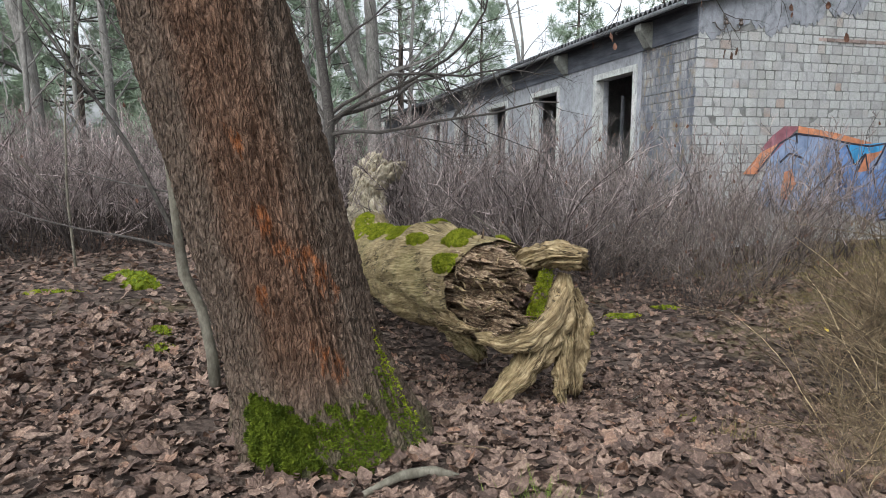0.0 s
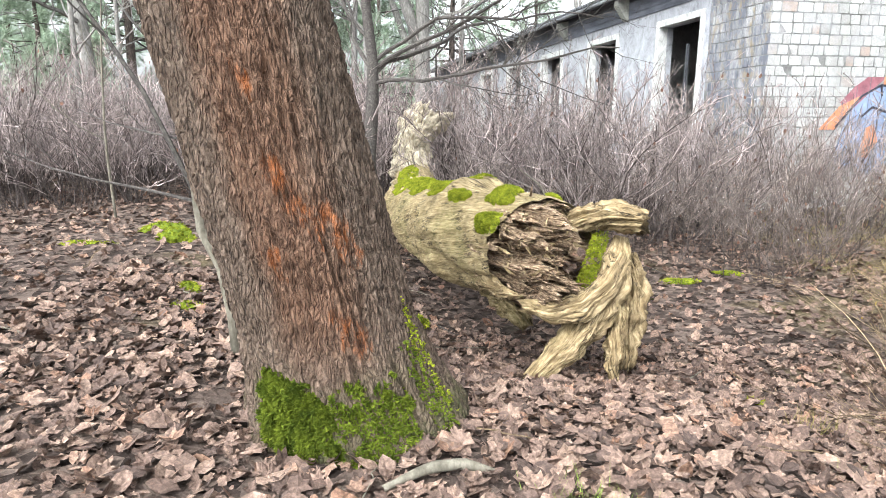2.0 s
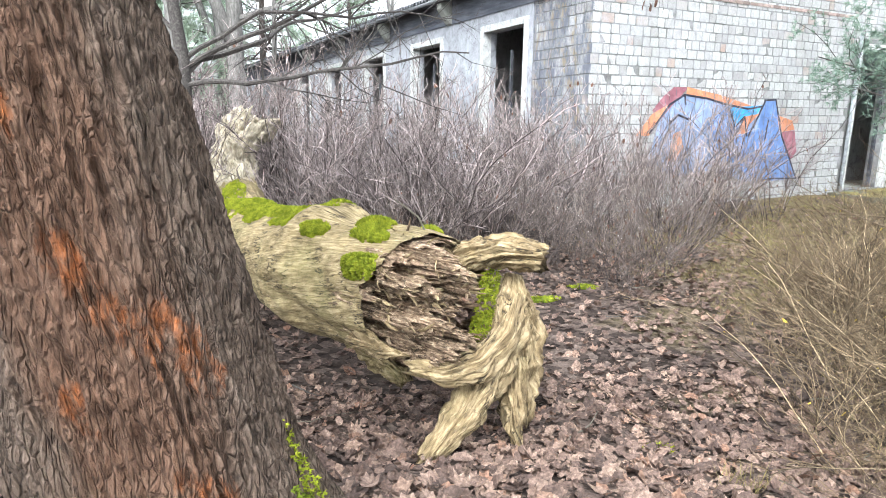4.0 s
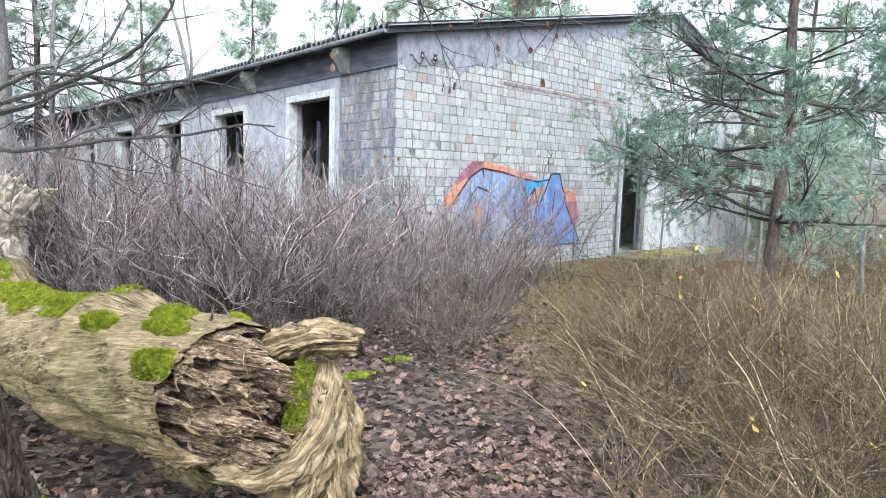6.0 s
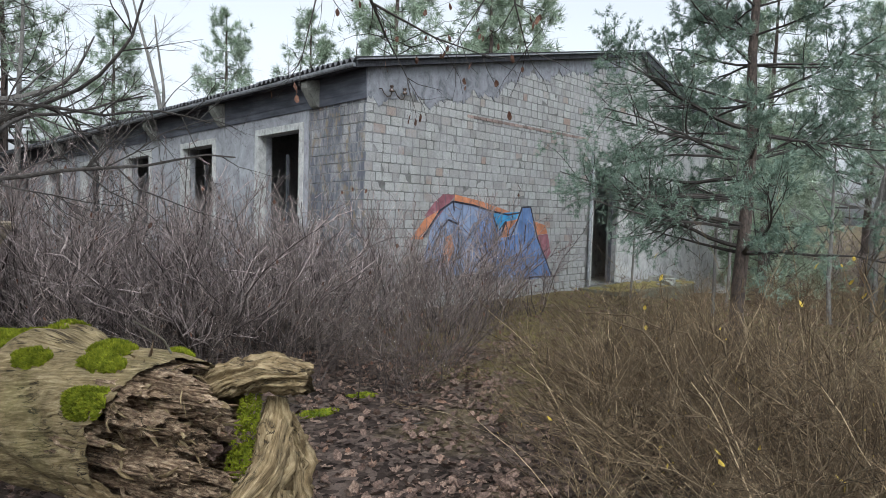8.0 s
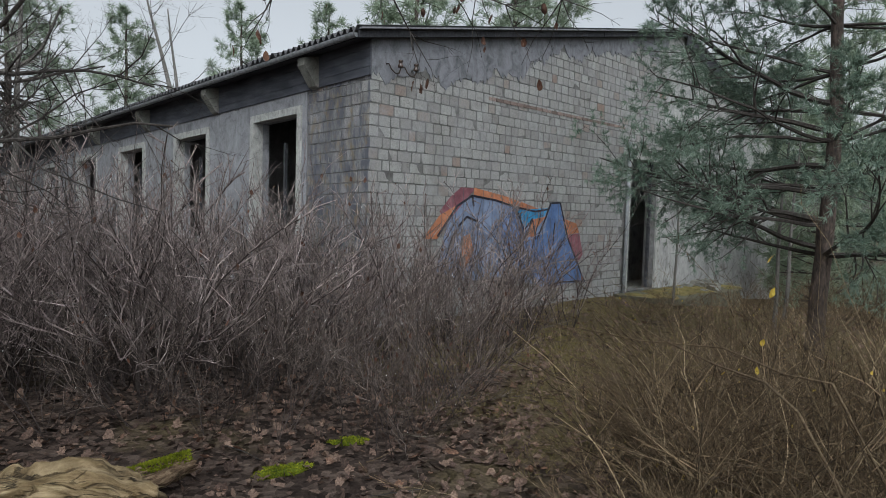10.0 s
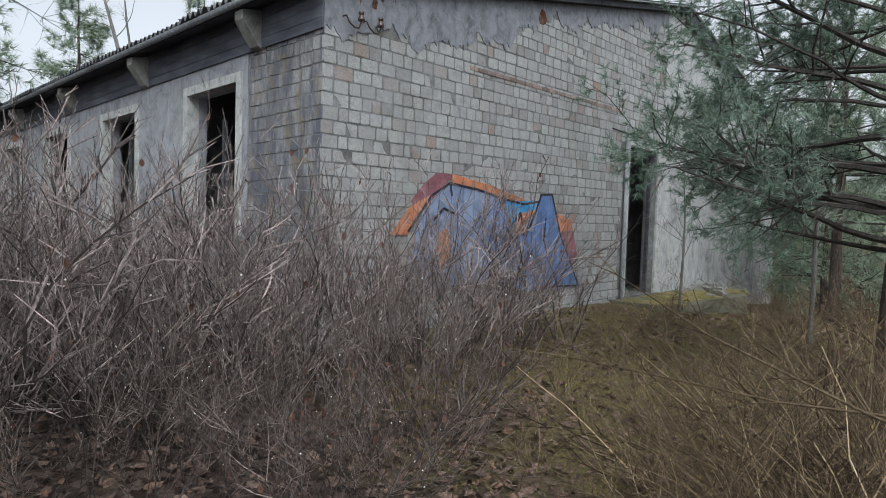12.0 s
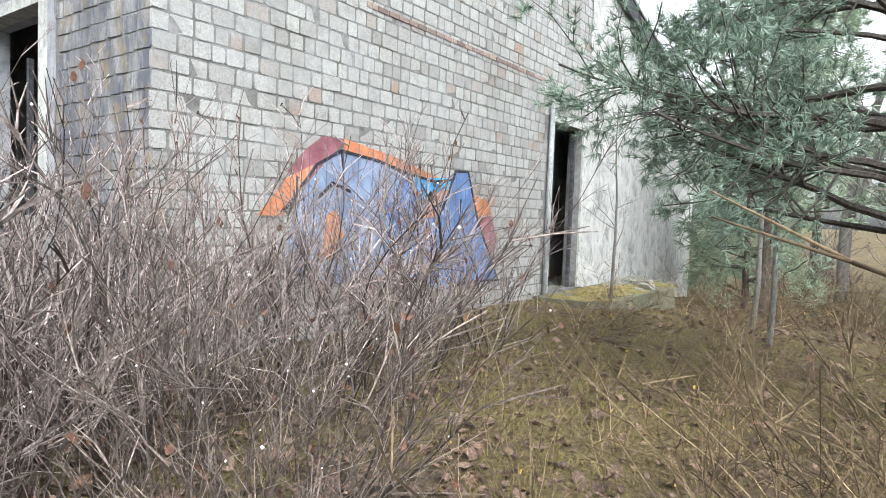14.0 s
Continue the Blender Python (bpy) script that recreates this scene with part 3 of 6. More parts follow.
def build_walls():
    sh = Shape()
    sh.prism([(0.02, FOOT), (DOOR0, FOOT), (DOOR0, DOORZ1), (DOOR0, roof_z(DOOR0)), (0.02, EAVE)], 0.02, WALL)
    sh.prism([(DOOR0, DOORZ1), (DOOR1, DOORZ1), (DOOR1, roof_z(DOOR1)), (DOOR0, roof_z(DOOR0))], 0.02, WALL)
    sh.prism([(DOOR0, FOOT), (DOOR1, FOOT), (DOOR1, DOORZ0), (DOOR0, DOORZ0)], 0.02, WALL)
    sh.prism([(DOOR1, FOOT), (SPAN, FOOT), (SPAN, roof_z(SPAN)), (RIDGE, roof_z(RIDGE)), (DOOR1, roof_z(DOOR1))], 0.02, WALL)
    gable = part("gable_wall", sh, MORTAR, building, "gable wall of weathered concrete blocks in dark mortar")
    edge = 1.98
    for w in WINDOWS + [LENGTH]:
        pieces = [("wall_pier", edge, FOOT, w, EAVE)]
        if w < LENGTH:
            pieces += [("wall_apron", w, FOOT, w + WIN_W, WIN_Z0), ("wall_lintel", w, WIN_Z1, w + WIN_W, EAVE)]
        for name, y0, z0, y1, z1 in pieces:
            sh = Shape()
            sh.box(0, y0, z0, WALL, y1, z1)
            part(name, sh, PLASTER, building, "stained grey cement plaster")
        edge = w + WIN_W
    sh = Shape()
    sh.box(0.02, WALL, FOOT, WALL, 1.98, EAVE)
    corner = part("corner_wall", sh, MORTAR, building, "bare block corner of the side wall")
    sh = Shape()
    sh.box(SPAN - WALL, WALL, FOOT, SPAN, LENGTH, EAVE)
    part("far_side_wall", sh, PLASTER, building)
    sh = Shape()
    sh.prism([(WALL, FOOT), (SPAN - WALL, FOOT), (SPAN - WALL, roof_z(SPAN)), (RIDGE, roof_z(RIDGE)), (WALL, EAVE)], LENGTH - WALL, LENGTH)
    part("rear_wall", sh, PLASTER, building)
    sh = Shape()
    sh.box(WALL, WALL, -0.85, SPAN - WALL, LENGTH - WALL, -0.65)
    part("floor_slab", sh, CONCRETE, building)
    for y in (5.2, 9.2, 13.2, 17.2, 21.2):
        sh = Shape()
        sh.box(WALL, y, -0.65, 7.0, y + 0.24, EAVE - 0.1)
        part("partition_wall", sh, INSIDE, building)
    sh = Shape()
    sh.box(7.0, WALL, -0.65, 7.24, LENGTH - WALL, EAVE - 0.1)
    part("partition_wall", sh, INSIDE, building)
    sh = Shape()
    sh.box(WALL, WALL, EAVE - 0.1, SPAN - WALL, LENGTH - WALL, EAVE - 0.02)
    part("ceiling_deck", sh, INSIDE, building)
    sh = Shape()
    sh.box(7.24, 2.0, -0.65, SPAN - WALL, 2.24, EAVE - 0.1)
    part("partition_wall", sh, RENDER, building)
    for y in (3.6, 7.7, 11.6, 15.7):
        sh = Shape()
        sh.box(1.3, y, -0.65, 1.55, y + 0.25, EAVE - 0.1)
        part("inner_post", sh, SURROUND, building)
    return gable, corner


gable, corner = build_walls()


def build_window(w):
    sh = Shape()
    f = 0.15
    sh.box(-0.035, w - f, WIN_Z0 - 0.02, 0.2, w + 0.003, WIN_Z1 + f)
    sh.box(-0.035, w + WIN_W - 0.003, WIN_Z0 - 0.02, 0.2, w + WIN_W + f, WIN_Z1 + f)
    sh.box(-0.035, w + 0.003, WIN_Z1 - 0.003, 0.2, w + WIN_W - 0.003, WIN_Z1 + f)
    win = part("window", sh, SURROUND, building, "empty window opening with a pale concrete surround")
    sh = Shape()
    sh.box(-0.09, w - f - 0.05, WIN_Z0 - 0.12, 0.3, w + WIN_W + f + 0.05, WIN_Z0 - 0.02)
    part("sill", sh, CONCRETE, win)
    sh = Shape()
    sh.box(0.2, w + 0.02, WIN_Z0, 0.26, w + 0.09, WIN_Z1 - 0.01)
    sh.box(0.2, w + 0.78, WIN_Z0, 0.26, w + 0.84, WIN_Z1 - 0.5)
    part("broken_frame", sh, TIMBER, win, "remains of a dark timber window frame")


for w in WINDOWS:
    build_window(w)


def build_doorway():
    sh = Shape()
    sh.box(DOOR0 - 0.16, -0.045, DOORZ0, DOOR0, 0.012, DOORZ1 + 0.14)
    sh.box(DOOR0, -0.04, DOORZ1, DOOR1 + 0.25, 0.012, DOORZ1 + 0.17)
    sh.box(DOOR1, -0.035, DOORZ0, DOOR1 + 0.22, 0.012, DOORZ1)
    d = part("doorway", sh, SURROUND, building, "tall empty doorway with a pale concrete surround")
    sh = Shape()
    sh.tube([(DOOR0 - 0.23, -0.08, FOOT), (DOOR0 - 0.23, -0.08, DOORZ1 + 0.42)], [0.045, 0.045], 10)
    part("downpipe", sh, ZINC, building, "grey pipe beside the doorway", smooth=True)
    sh = Shape()
    for x in (DOOR0 + 0.02, DOOR1 - 0.1):
        sh.box(x, 0.16, DOORZ0, x + 0.08, 0.24, DOORZ1)
    part("door_frame", sh, TIMBER, d)


build_doorway()


def build_roof():
    run = RIDGE + 0.5
    sh = Shape()
    n, w = 45, 0.885
    for j in range(9):
        x = -0.5 + run * j / 8
        for i in range(n + 1):
            y = w * i / n
            sh.v.append((x, y, EAVE + 0.14 + PITCH * x + 0.05 * math.cos(2 * math.pi * y / 0.177)))
    sh.f = [(j * (n + 1) + i, j * (n + 1) + i + 1, (j + 1) * (n + 1) + i + 1, (j + 1) * (n + 1) + i) for j in range(8) for i in range(n)]
    me = mesh_of("roof_sheet", sh, ROOFING, True)
    sh = Shape()
    sh.prism([(-0.4, EAVE - 0.08), (0.0, EAVE + 0.003), (RIDGE, roof_z(RIDGE) + 0.003), (SPAN + 0.4, roof_z(SPAN + 0.4)), (SPAN + 0.4, roof_z(SPAN + 0.4) + 0.1), (RIDGE, roof_z(RIDGE) + 0.11), (-0.4, EAVE + 0.02)], -0.12, LENGTH + 0.1)
    roof = part("roof", sh, TIMBER, building, "low pitched roof with a dark boarded overhang")
    rng = random.Random(5)
    for k in range(34):
        ob = new("roof_sheet", me)
        ob.parent = roof
        ob.matrix_basis = pose(rng.uniform(-0.03, 0.03), -0.2 + k * w, 0.006 * (k % 2) + rng.uniform(0, 0.01))
    sh = Shape()
    sh.prism([(RIDGE, roof_z(RIDGE) + 0.12), (SPAN + 0.5, roof_z(SPAN + 0.5) + 0.12), (SPAN + 0.5, roof_z(SPAN + 0.5) + 0.17), (RIDGE, roof_z(RIDGE) + 0.2)], -0.2, LENGTH + 0.1)
    part("roof_slope", sh, ROOFING, roof)
    # verge boards along the gable
    for s0, s1 in ((-0.42, 3.1), (3.12, 7.4), (7.42, RIDGE)):
        sh = Shape()
        sh.prism([(s0, EAVE + PITCH * s0 + 0.0), (s1, EAVE + PITCH * s1 + 0.0), (s1, EAVE + PITCH * s1 + 0.13), (s0, EAVE + PITCH * s0 + 0.13)], -0.16, -0.125)
        part("verge_board", sh, TIMBER, roof)
        sh = Shape()
        sh.prism([(s0, EAVE + PITCH * s0 + 0.135), (s1, EAVE + PITCH * s1 + 0.135), (s1, EAVE + PITCH * s1 + 0.165), (s0, EAVE + PITCH * s0 + 0.165)], -0.24, -0.1)
        part("verge_strip", sh, ZINC, roof, "dull grey sheet-metal verge strip")
    sh = Shape()
    sh.prism([(RIDGE, roof_z(RIDGE) - 0.28), (SPAN + 0.5, roof_z(SPAN + 0.5) - 0.28), (SPAN + 0.5, roof_z(SPAN + 0.5) + 0.13), (RIDGE, roof_z(RIDGE) + 0.13)], -0.16, -0.125)
    part("verge_board", sh, TIMBER, roof)
    # half-round gutter with a closed end, and the brackets under the eaves
    sh = Shape()
    m = 10
    for y in (-0.12, LENGTH):
        for k in range(m + 1):
            a = math.pi * k / m
            sh.v.append((-0.44 - 0.06 * math.cos(a), y, EAVE + 0.0 - 0.08 * math.sin(a)))
    sh.f = [(k, k + 1, m + 2 + k, m + 1 + k) for k in range(m)] + [tuple(range(m + 1))]
    part("gutter", sh, ZINC, roof, "dull zinc half-round gutter", smooth=False)
    for y in (1.55, 5.6, 9.6, 13.6, 17.6):
        sh = Shape()
        sh.add([(x, yy, z) for yy in (y, y + 0.24) for x, z in ((0, 3.86), (0, EAVE - 0.03), (-0.36, EAVE - 0.1), (-0.36, EAVE - 0.24), (-0.1, 3.9))],
               [(0, 1, 2, 3, 4), (9, 8, 7, 6, 5), (0, 5, 6, 1), (1, 6, 7, 2), (2, 7, 8, 3), (3, 8, 9, 4), (4, 9, 5, 0)])
        part("eaves_bracket", sh, CONCRETE, building, "tapered concrete bracket under the eaves")
    # added dark strips that stand in for shade and staining below the eaves
    for k in range(4):
        sh = Shape()
        z = EAVE - 0.16 - 0.155 * k
        sh.box(-0.035 + 0.004 * (k % 2), 0.0, z, -0.004, LENGTH, z + 0.15)
        part("eaves_board", sh, EAVES_SHADE, building, "added dark strip for shade and staining below the eaves")


build_roof()


def build_insulators():
    for s in (0.46, 0.84):
        rack = thing("insulator", pose(0, 0, 0), "brown ceramic wire insulator on a curved iron hook", "insulator", "old wire insulators")
        rack.matrix_basis = building.matrix_basis @ pose(s, -0.02, 4.02)
        sh = Shape()
        sh.tube([(-0.12, 0.03, 0.1), (-0.12, -0.05, 0.1), (-0.1, -0.1, 0.0), (-0.03, -0.13, -0.07), (0.05, -0.13, -0.06), (0.09, -0.13, 0.02), (0.09, -0.13, 0.06)], [0.013] * 7, 8)
        part("hook", sh, IRON, rack, smooth=True)
        sh = Shape()
        z0 = 0.05
        sh.tube([(0.09, -0.13, z0 + z) for z in (0, 0.02, 0.05, 0.07, 0.09, 0.1, 0.13, 0.14)], [0.05, 0.052, 0.045, 0.03, 0.032, 0.042, 0.038, 0.015], 14)
        part("bell", sh, CERAMIC, rack, "glazed ceramic bell", smooth=True)


build_insulators()


def settle():
    """The long walls, windows and roof follow the fall of the ground."""
    done = set()
    for ob in building.children_recursive:
        ob.matrix_basis = Matrix.Translation((0, 0, -FALL * ob.matrix_basis.translation.y)) @ ob.matrix_basis
        if ob.data.name not in done:
            done.add(ob.data.name)
            for v in ob.data.vertices:
                v.co.z -= FALL * max(0.0, v.co.y)


settle()


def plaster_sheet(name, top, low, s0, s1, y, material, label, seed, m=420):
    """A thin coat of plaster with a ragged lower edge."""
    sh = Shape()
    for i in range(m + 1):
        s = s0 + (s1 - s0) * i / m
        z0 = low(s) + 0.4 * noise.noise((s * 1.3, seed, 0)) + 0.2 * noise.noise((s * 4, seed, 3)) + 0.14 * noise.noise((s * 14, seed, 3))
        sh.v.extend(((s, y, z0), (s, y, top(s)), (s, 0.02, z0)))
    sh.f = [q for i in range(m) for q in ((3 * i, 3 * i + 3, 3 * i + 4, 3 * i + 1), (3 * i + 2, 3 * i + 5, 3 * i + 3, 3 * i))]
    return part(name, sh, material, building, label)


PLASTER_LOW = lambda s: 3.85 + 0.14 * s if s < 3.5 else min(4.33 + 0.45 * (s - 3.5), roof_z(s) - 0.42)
plaster_sheet("gable_plaster", lambda s: roof_z(s) - 0.003, PLASTER_LOW, 0.0, RIDGE, -0.002, DARK_PLASTER, "remnant of darker grey plaster under the verge", 2.0)
plaster_sheet("gable_render", lambda s: roof_z(s) - 0.003, lambda s: -2.2, DOOR1 + 0.25, SPAN, -0.012, RENDER, "pale flaking render beside the doorway", 5.0)

# graffiti: flat coats of spray paint on the gable
GRAFFITI = [
    ("blue_field", LILAC, -0.016, [(1.75, 0.3), (2.0, 1.19), (2.3, 1.6), (2.75, 1.83), (3.5, 1.76), (4.2, 1.63), (4.95, 1.55), (5.5, 1.5), (6.3, 0.98), (6.8, 0.35), (7.2, -0.2), (5.4, -0.24), (3.9, 0.1), (2.7, 0.05)]),
    ("blue_shade", BLUE, -0.02, [(3.6, 1.2), (4.2, 1.6), (4.7, 1.1), (5.3, 1.0), (6.3, 0.9), (7.15, -0.18), (5.5, -0.2), (4.2, 0.4)]),
    ("maroon_edge", MAROON, -0.017, [(1.8, 1.5), (2.1, 1.8), (2.4, 2.0), (2.85, 2.0), (2.55, 1.75), (2.0, 1.25)]),
    ("orange_edge", ORANGE, -0.018, [(2.8, 2.01), (3.9, 1.86), (5.05, 1.63), (4.95, 1.55), (4.2, 1.64), (3.5, 1.77), (2.8, 1.84)]),
    ("orange_flank", ORANGE, -0.018, [(1.35, 0.95), (1.8, 1.42), (2.25, 1.62), (2.05, 1.3), (1.75, 0.95)]),
    ("orange_corner", ORANGE, -0.018, [(6.0, 1.43), (6.7, 1.28), (6.85, 1.05), (6.3, 1.0)]),
    ("maroon_corner", MAROON, -0.0175, [(6.3, 0.99), (6.85, 1.04), (7.05, 0.5), (6.8, 0.25)]),
    ("cyan_wedge", CYAN, -0.0215, [(4.25, 1.58), (5.45, 1.64), (5.3, 1.42), (4.85, 1.38), (4.55, 1.12)]),
    ("blue_fin", BLUE, -0.022, [(5.2, 0.5), (5.55, 1.75), (5.95, 1.77), (6.35, 0.7), (5.9, 0.2)]),
    ("orange_wedge", ORANGE, -0.0225, [(4.62, 0.95), (4.85, 1.36), (5.4, 1.45), (5.0, 1.15), (5.02, 0.98)]),
    ("orange_figure", ORANGE, -0.0225, [(2.4, 0.4), (2.5, 0.98), (2.7, 1.05), (2.85, 0.7), (2.62, 0.35)]),
]
for nm, mt, y, outline in GRAFFITI:
    sh = Shape()
    sh.prism(outline, y, -0.0135 + (y + 0.016) * 0.3)
    part("graffiti", sh, mt, gable, "patch of sprayed graffiti paint")
for line in ([(1.75, 1.0), (2.3, 1.62), (2.75, 1.84), (2.8, 1.62)], [(2.75, 1.84), (3.5, 1.77), (4.2, 1.64), (4.95, 1.55), (5.5, 1.62), (5.55, 1.76), (5.95, 1.78), (6.35, 0.9), (6.8, 0.3), (7.15, -0.2)],
             [(4.25, 1.58), (4.55, 1.12), (4.85, 1.38), (5.0, 0.9)], [(4.62, 0.95), (4.85, 1.36)], [(5.2, 1.1), (5.55, 1.74)], [(5.05, 0.9), (5.4, 1.45)], [(5.4, -0.22), (6.2, -0.16), (7.2, -0.2)], [(5.75, 1.3), (5.7, 0.75)], [(2.35, 1.2), (2.6, 1.4), (2.95, 1.3)]):
    for (a, b), (c, d) in zip(line, line[1:]):
        sh = Shape()
        n = Vector((d - b, a - c)).normalized() * 0.022
        sh.prism([(a - n.x, b - n.y), (c - n.x, d - n.y), (c + n.x, d + n.y), (a + n.x, b + n.y)], -0.026, -0.0135)
        part("graffiti_line", sh, BLACK, gable, "black sprayed outline")


def build_terrace():
    base = thing("door_platform", building.matrix_basis @ pose(0, 0, 0), "broken mossy concrete platform before the doorway", "platform")
    rng = random.Random(8)
    sh = Shape()
    out = [(8.6, -0.05), (8.7, -1.2), (9.6, -1.75), (11.2, -1.6), (12.8, -1.85), (14.2, -1.4), (14.6, -0.05)]
    n = len(out)
    sh.add([(x, y, -0.64) for x, y in out] + [(x + rng.uniform(-0.1, 0.1), y - 0.1, -1.6) for x, y in out], [tuple(range(n - 1, -1, -1))] + [(i, (i + 1) % n, (i + 1) % n + n, i + n) for i in range(n)])
    part("slab", sh, MOSSY, base)
    sh = Shape()
    for _ in range(64):
        cushion(sh, rng, (rng.uniform(8.9, 14.0), rng.uniform(-1.55, -0.3), -0.635), rng.uniform(0.15, 0.4), rng.uniform(0.12, 0.3), rng.uniform(0.03, 0.07), rng.uniform(0, 40), 12)
    part("moss", sh, GRASS, base, "yellow-green moss on the slab", smooth=True)
    for _ in range(14):
        sh = Shape()
        r = rng.uniform(0.06, 0.2)
        c = (rng.uniform(11.2, 14.2), rng.uniform(-1.4, -0.2), -0.64 + r * 0.45)
        sh.add([(c[0] + x * r * rng.uniform(0.6, 1.3), c[1] + y * r * rng.uniform(0.6, 1.3), c[2] + z * r * 0.5 * rng.uniform(0.7, 1.2)) for z in (-1, 1) for y in (-1, 1) for x in (-1, 1)],
               [(0, 2, 3, 1), (4, 5, 7, 6), (0, 1, 5, 4), (2, 6, 7, 3), (0, 4, 6, 2), (1, 3, 7, 5)])
        ob = solid("rubble", sh, CONCRETE, building.matrix_basis.copy(), "broken lump of pale concrete rubble on the platform", "rubble", "rubble on the platform")


build_terrace()

# ---------------- the leaning oak ----------------
OAK = (-0.64, 3.5, -0.02)
oak = thing("oak_tree", pose(*OAK), "leaning tree with furrowed dark bark and a mossy foot", "tree")
OAK_LINE = [(-0.3, 0.03, 0.02, 0.54), (0.0, 0.02, 0.0, 0.53), (0.2, -0.04, 0.0, 0.46), (0.5, -0.13, 0.0, 0.415), (1.2, -0.3, -0.01, 0.405), (2.3, -0.57, -0.03, 0.395), (3.5, -0.86, -0.02, 0.37), (5.0, -1.15, 0.1, 0.3), (7.5, -1.5, 0.3, 0.2), (10.0, -1.7, 0.5, 0.06)]


def oak_at(a, z):
    x, y, r = blend(OAK_LINE, z)
    c, s = math.cos(a), math.sin(a)
    flare = max(0.0, 0.45 - z) * 0.16 * (noise.noise((c * 1.6, s * 1.6, 3)) + 0.25)
    wave = 0.12 * noise.noise((c * 3, s * 3, z * 4))
    f = noise.noise((c * 5.2 + wave, s * 5.2, z * 1.8))
    g = noise.noise((c * 15 + 3 + wave, s * 15, z * 4.6 + c))
    h = noise.noise((c * 29 + 7, s * 29 + 2 * wave, z * 19))
    ridge = 0.016 * (1 - 2 * abs(f)) + 0.024 * (0.8 - 2.4 * abs(g)) + 0.015 * (0.6 - 2 * abs(h))
    rr = r + flare + ridge - 0.01
    return Vector((x + rr * c, y + rr * s, z))


def build_oak():
    sh = Shape()
    n, zs = 400, [-0.3 + 0.0125 * i for i in range(264)] + [3.0 + 0.2 * i for i in range(1, 36)]
    for z in zs:
        sh.v.extend(tuple(oak_at(2 * math.pi * k / n, z)) for k in range(n))
    sh.f = [(j * n + k, j * n + (k + 1) % n, (j + 1) * n + (k + 1) % n, (j + 1) * n + k) for j in range(len(zs) - 1) for k in range(n)]
    part("trunk", sh, BARK, oak, smooth=True)
    rng = random.Random(11)
    sh = Shape()
    tips = []
    plan = [(7, 0.5, 0.1, 0.02, 7), (6, 0.5, 0.16, 0.0, 5), (5, 0.5, 0.2, -0.02, 4), (0, 0, 0.25, -0.02, 3)]
    for z, az, ln in ((4.2, 60, 4.5), (4.8, 200, 4.0), (5.4, 20, 5.0), (6.2, 110, 4.0), (6.8, 300, 3.5), (7.6, 45, 3.5), (8.4, 180, 3.0), (9.0, 80, 2.5)):
        x, y, r = blend(OAK_LINE, z)
        limb(sh, rng, (x, y, z), (math.cos(radians(az)), math.sin(radians(az)), 0.6), ln, r * 0.5, 0, plan, tips)
    part("crown", sh, TWIG_DARK, oak, "bare winter crown of branches")
    # the moss at the foot
    for name, a0, z0, da, dz, count, mt, size in (("moss_cushion", -106, 0.17, 23, 0.19, 7000, MOSS_DARK, 0.028), ("moss_fringe", -64, 0.15, 26, 0.19, 1900, MOSS_DARK, 0.022), ("moss_seam", -24, 0.2, 11, 0.24, 420, MOSS_DARK, 0.018), ("moss_streak", -14, 0.34, 7, 0.32, 320, MOSS, 0.016)):
        sh = Shape()

        def spot():
            while True:
                u, w = rng.uniform(-1, 1), rng.uniform(-1, 1)
                if u * u + w * w + 1.1 * noise.noise((u * 2.6, w * 2.6, a0)) + 0.6 * noise.noise((u * 7, w * 7, a0)) < 0.72:
                    break
            a, z = radians(a0 + da * u), z0 + dz * w
            p = oak_at(a, z)
            out = Vector((math.cos(a), math.sin(a), 0.25))
            thick = 0.05 * max(0.0, 1 - u * u - w * w) if count > 3000 else 0.012
            return p + out * (thick * rng.uniform(0.2, 1.0)), out

        moss_cover(sh, rng, spot, count, size)
        part(name, sh, mt, oak, "springy green moss", kind="stuff")


build_oak()

# overhanging twigs of the oak with last dry leaves
HANGING = [[(-1.9, 4.0, 8.6), (2.39, 8.83, 5.39), (3.33, 9.42, 4.23), (3.67, 9.69, 3.91), (4.0, 9.71, 3.43)],
           [(-1.9, 4.0, 8.6), (3.33, 9.42, 4.23), (4.45, 9.76, 4.04), (5.13, 9.6, 3.88)],
           [(-1.9, 4.0, 8.6), (2.02, 9.27, 5.09), (2.69, 9.56, 4.42), (2.49, 9.58, 3.5)],
           [(-1.9, 4.0, 8.6), (5.25, 9.24, 5.88), (5.56, 9.43, 4.63), (5.83, 9.47, 4.03)],
           [(-1.9, 4.0, 8.6), (6.29, 9.69, 6.3), (5.38, 10.04, 4.74), (5.08, 10.16, 4.22)]]


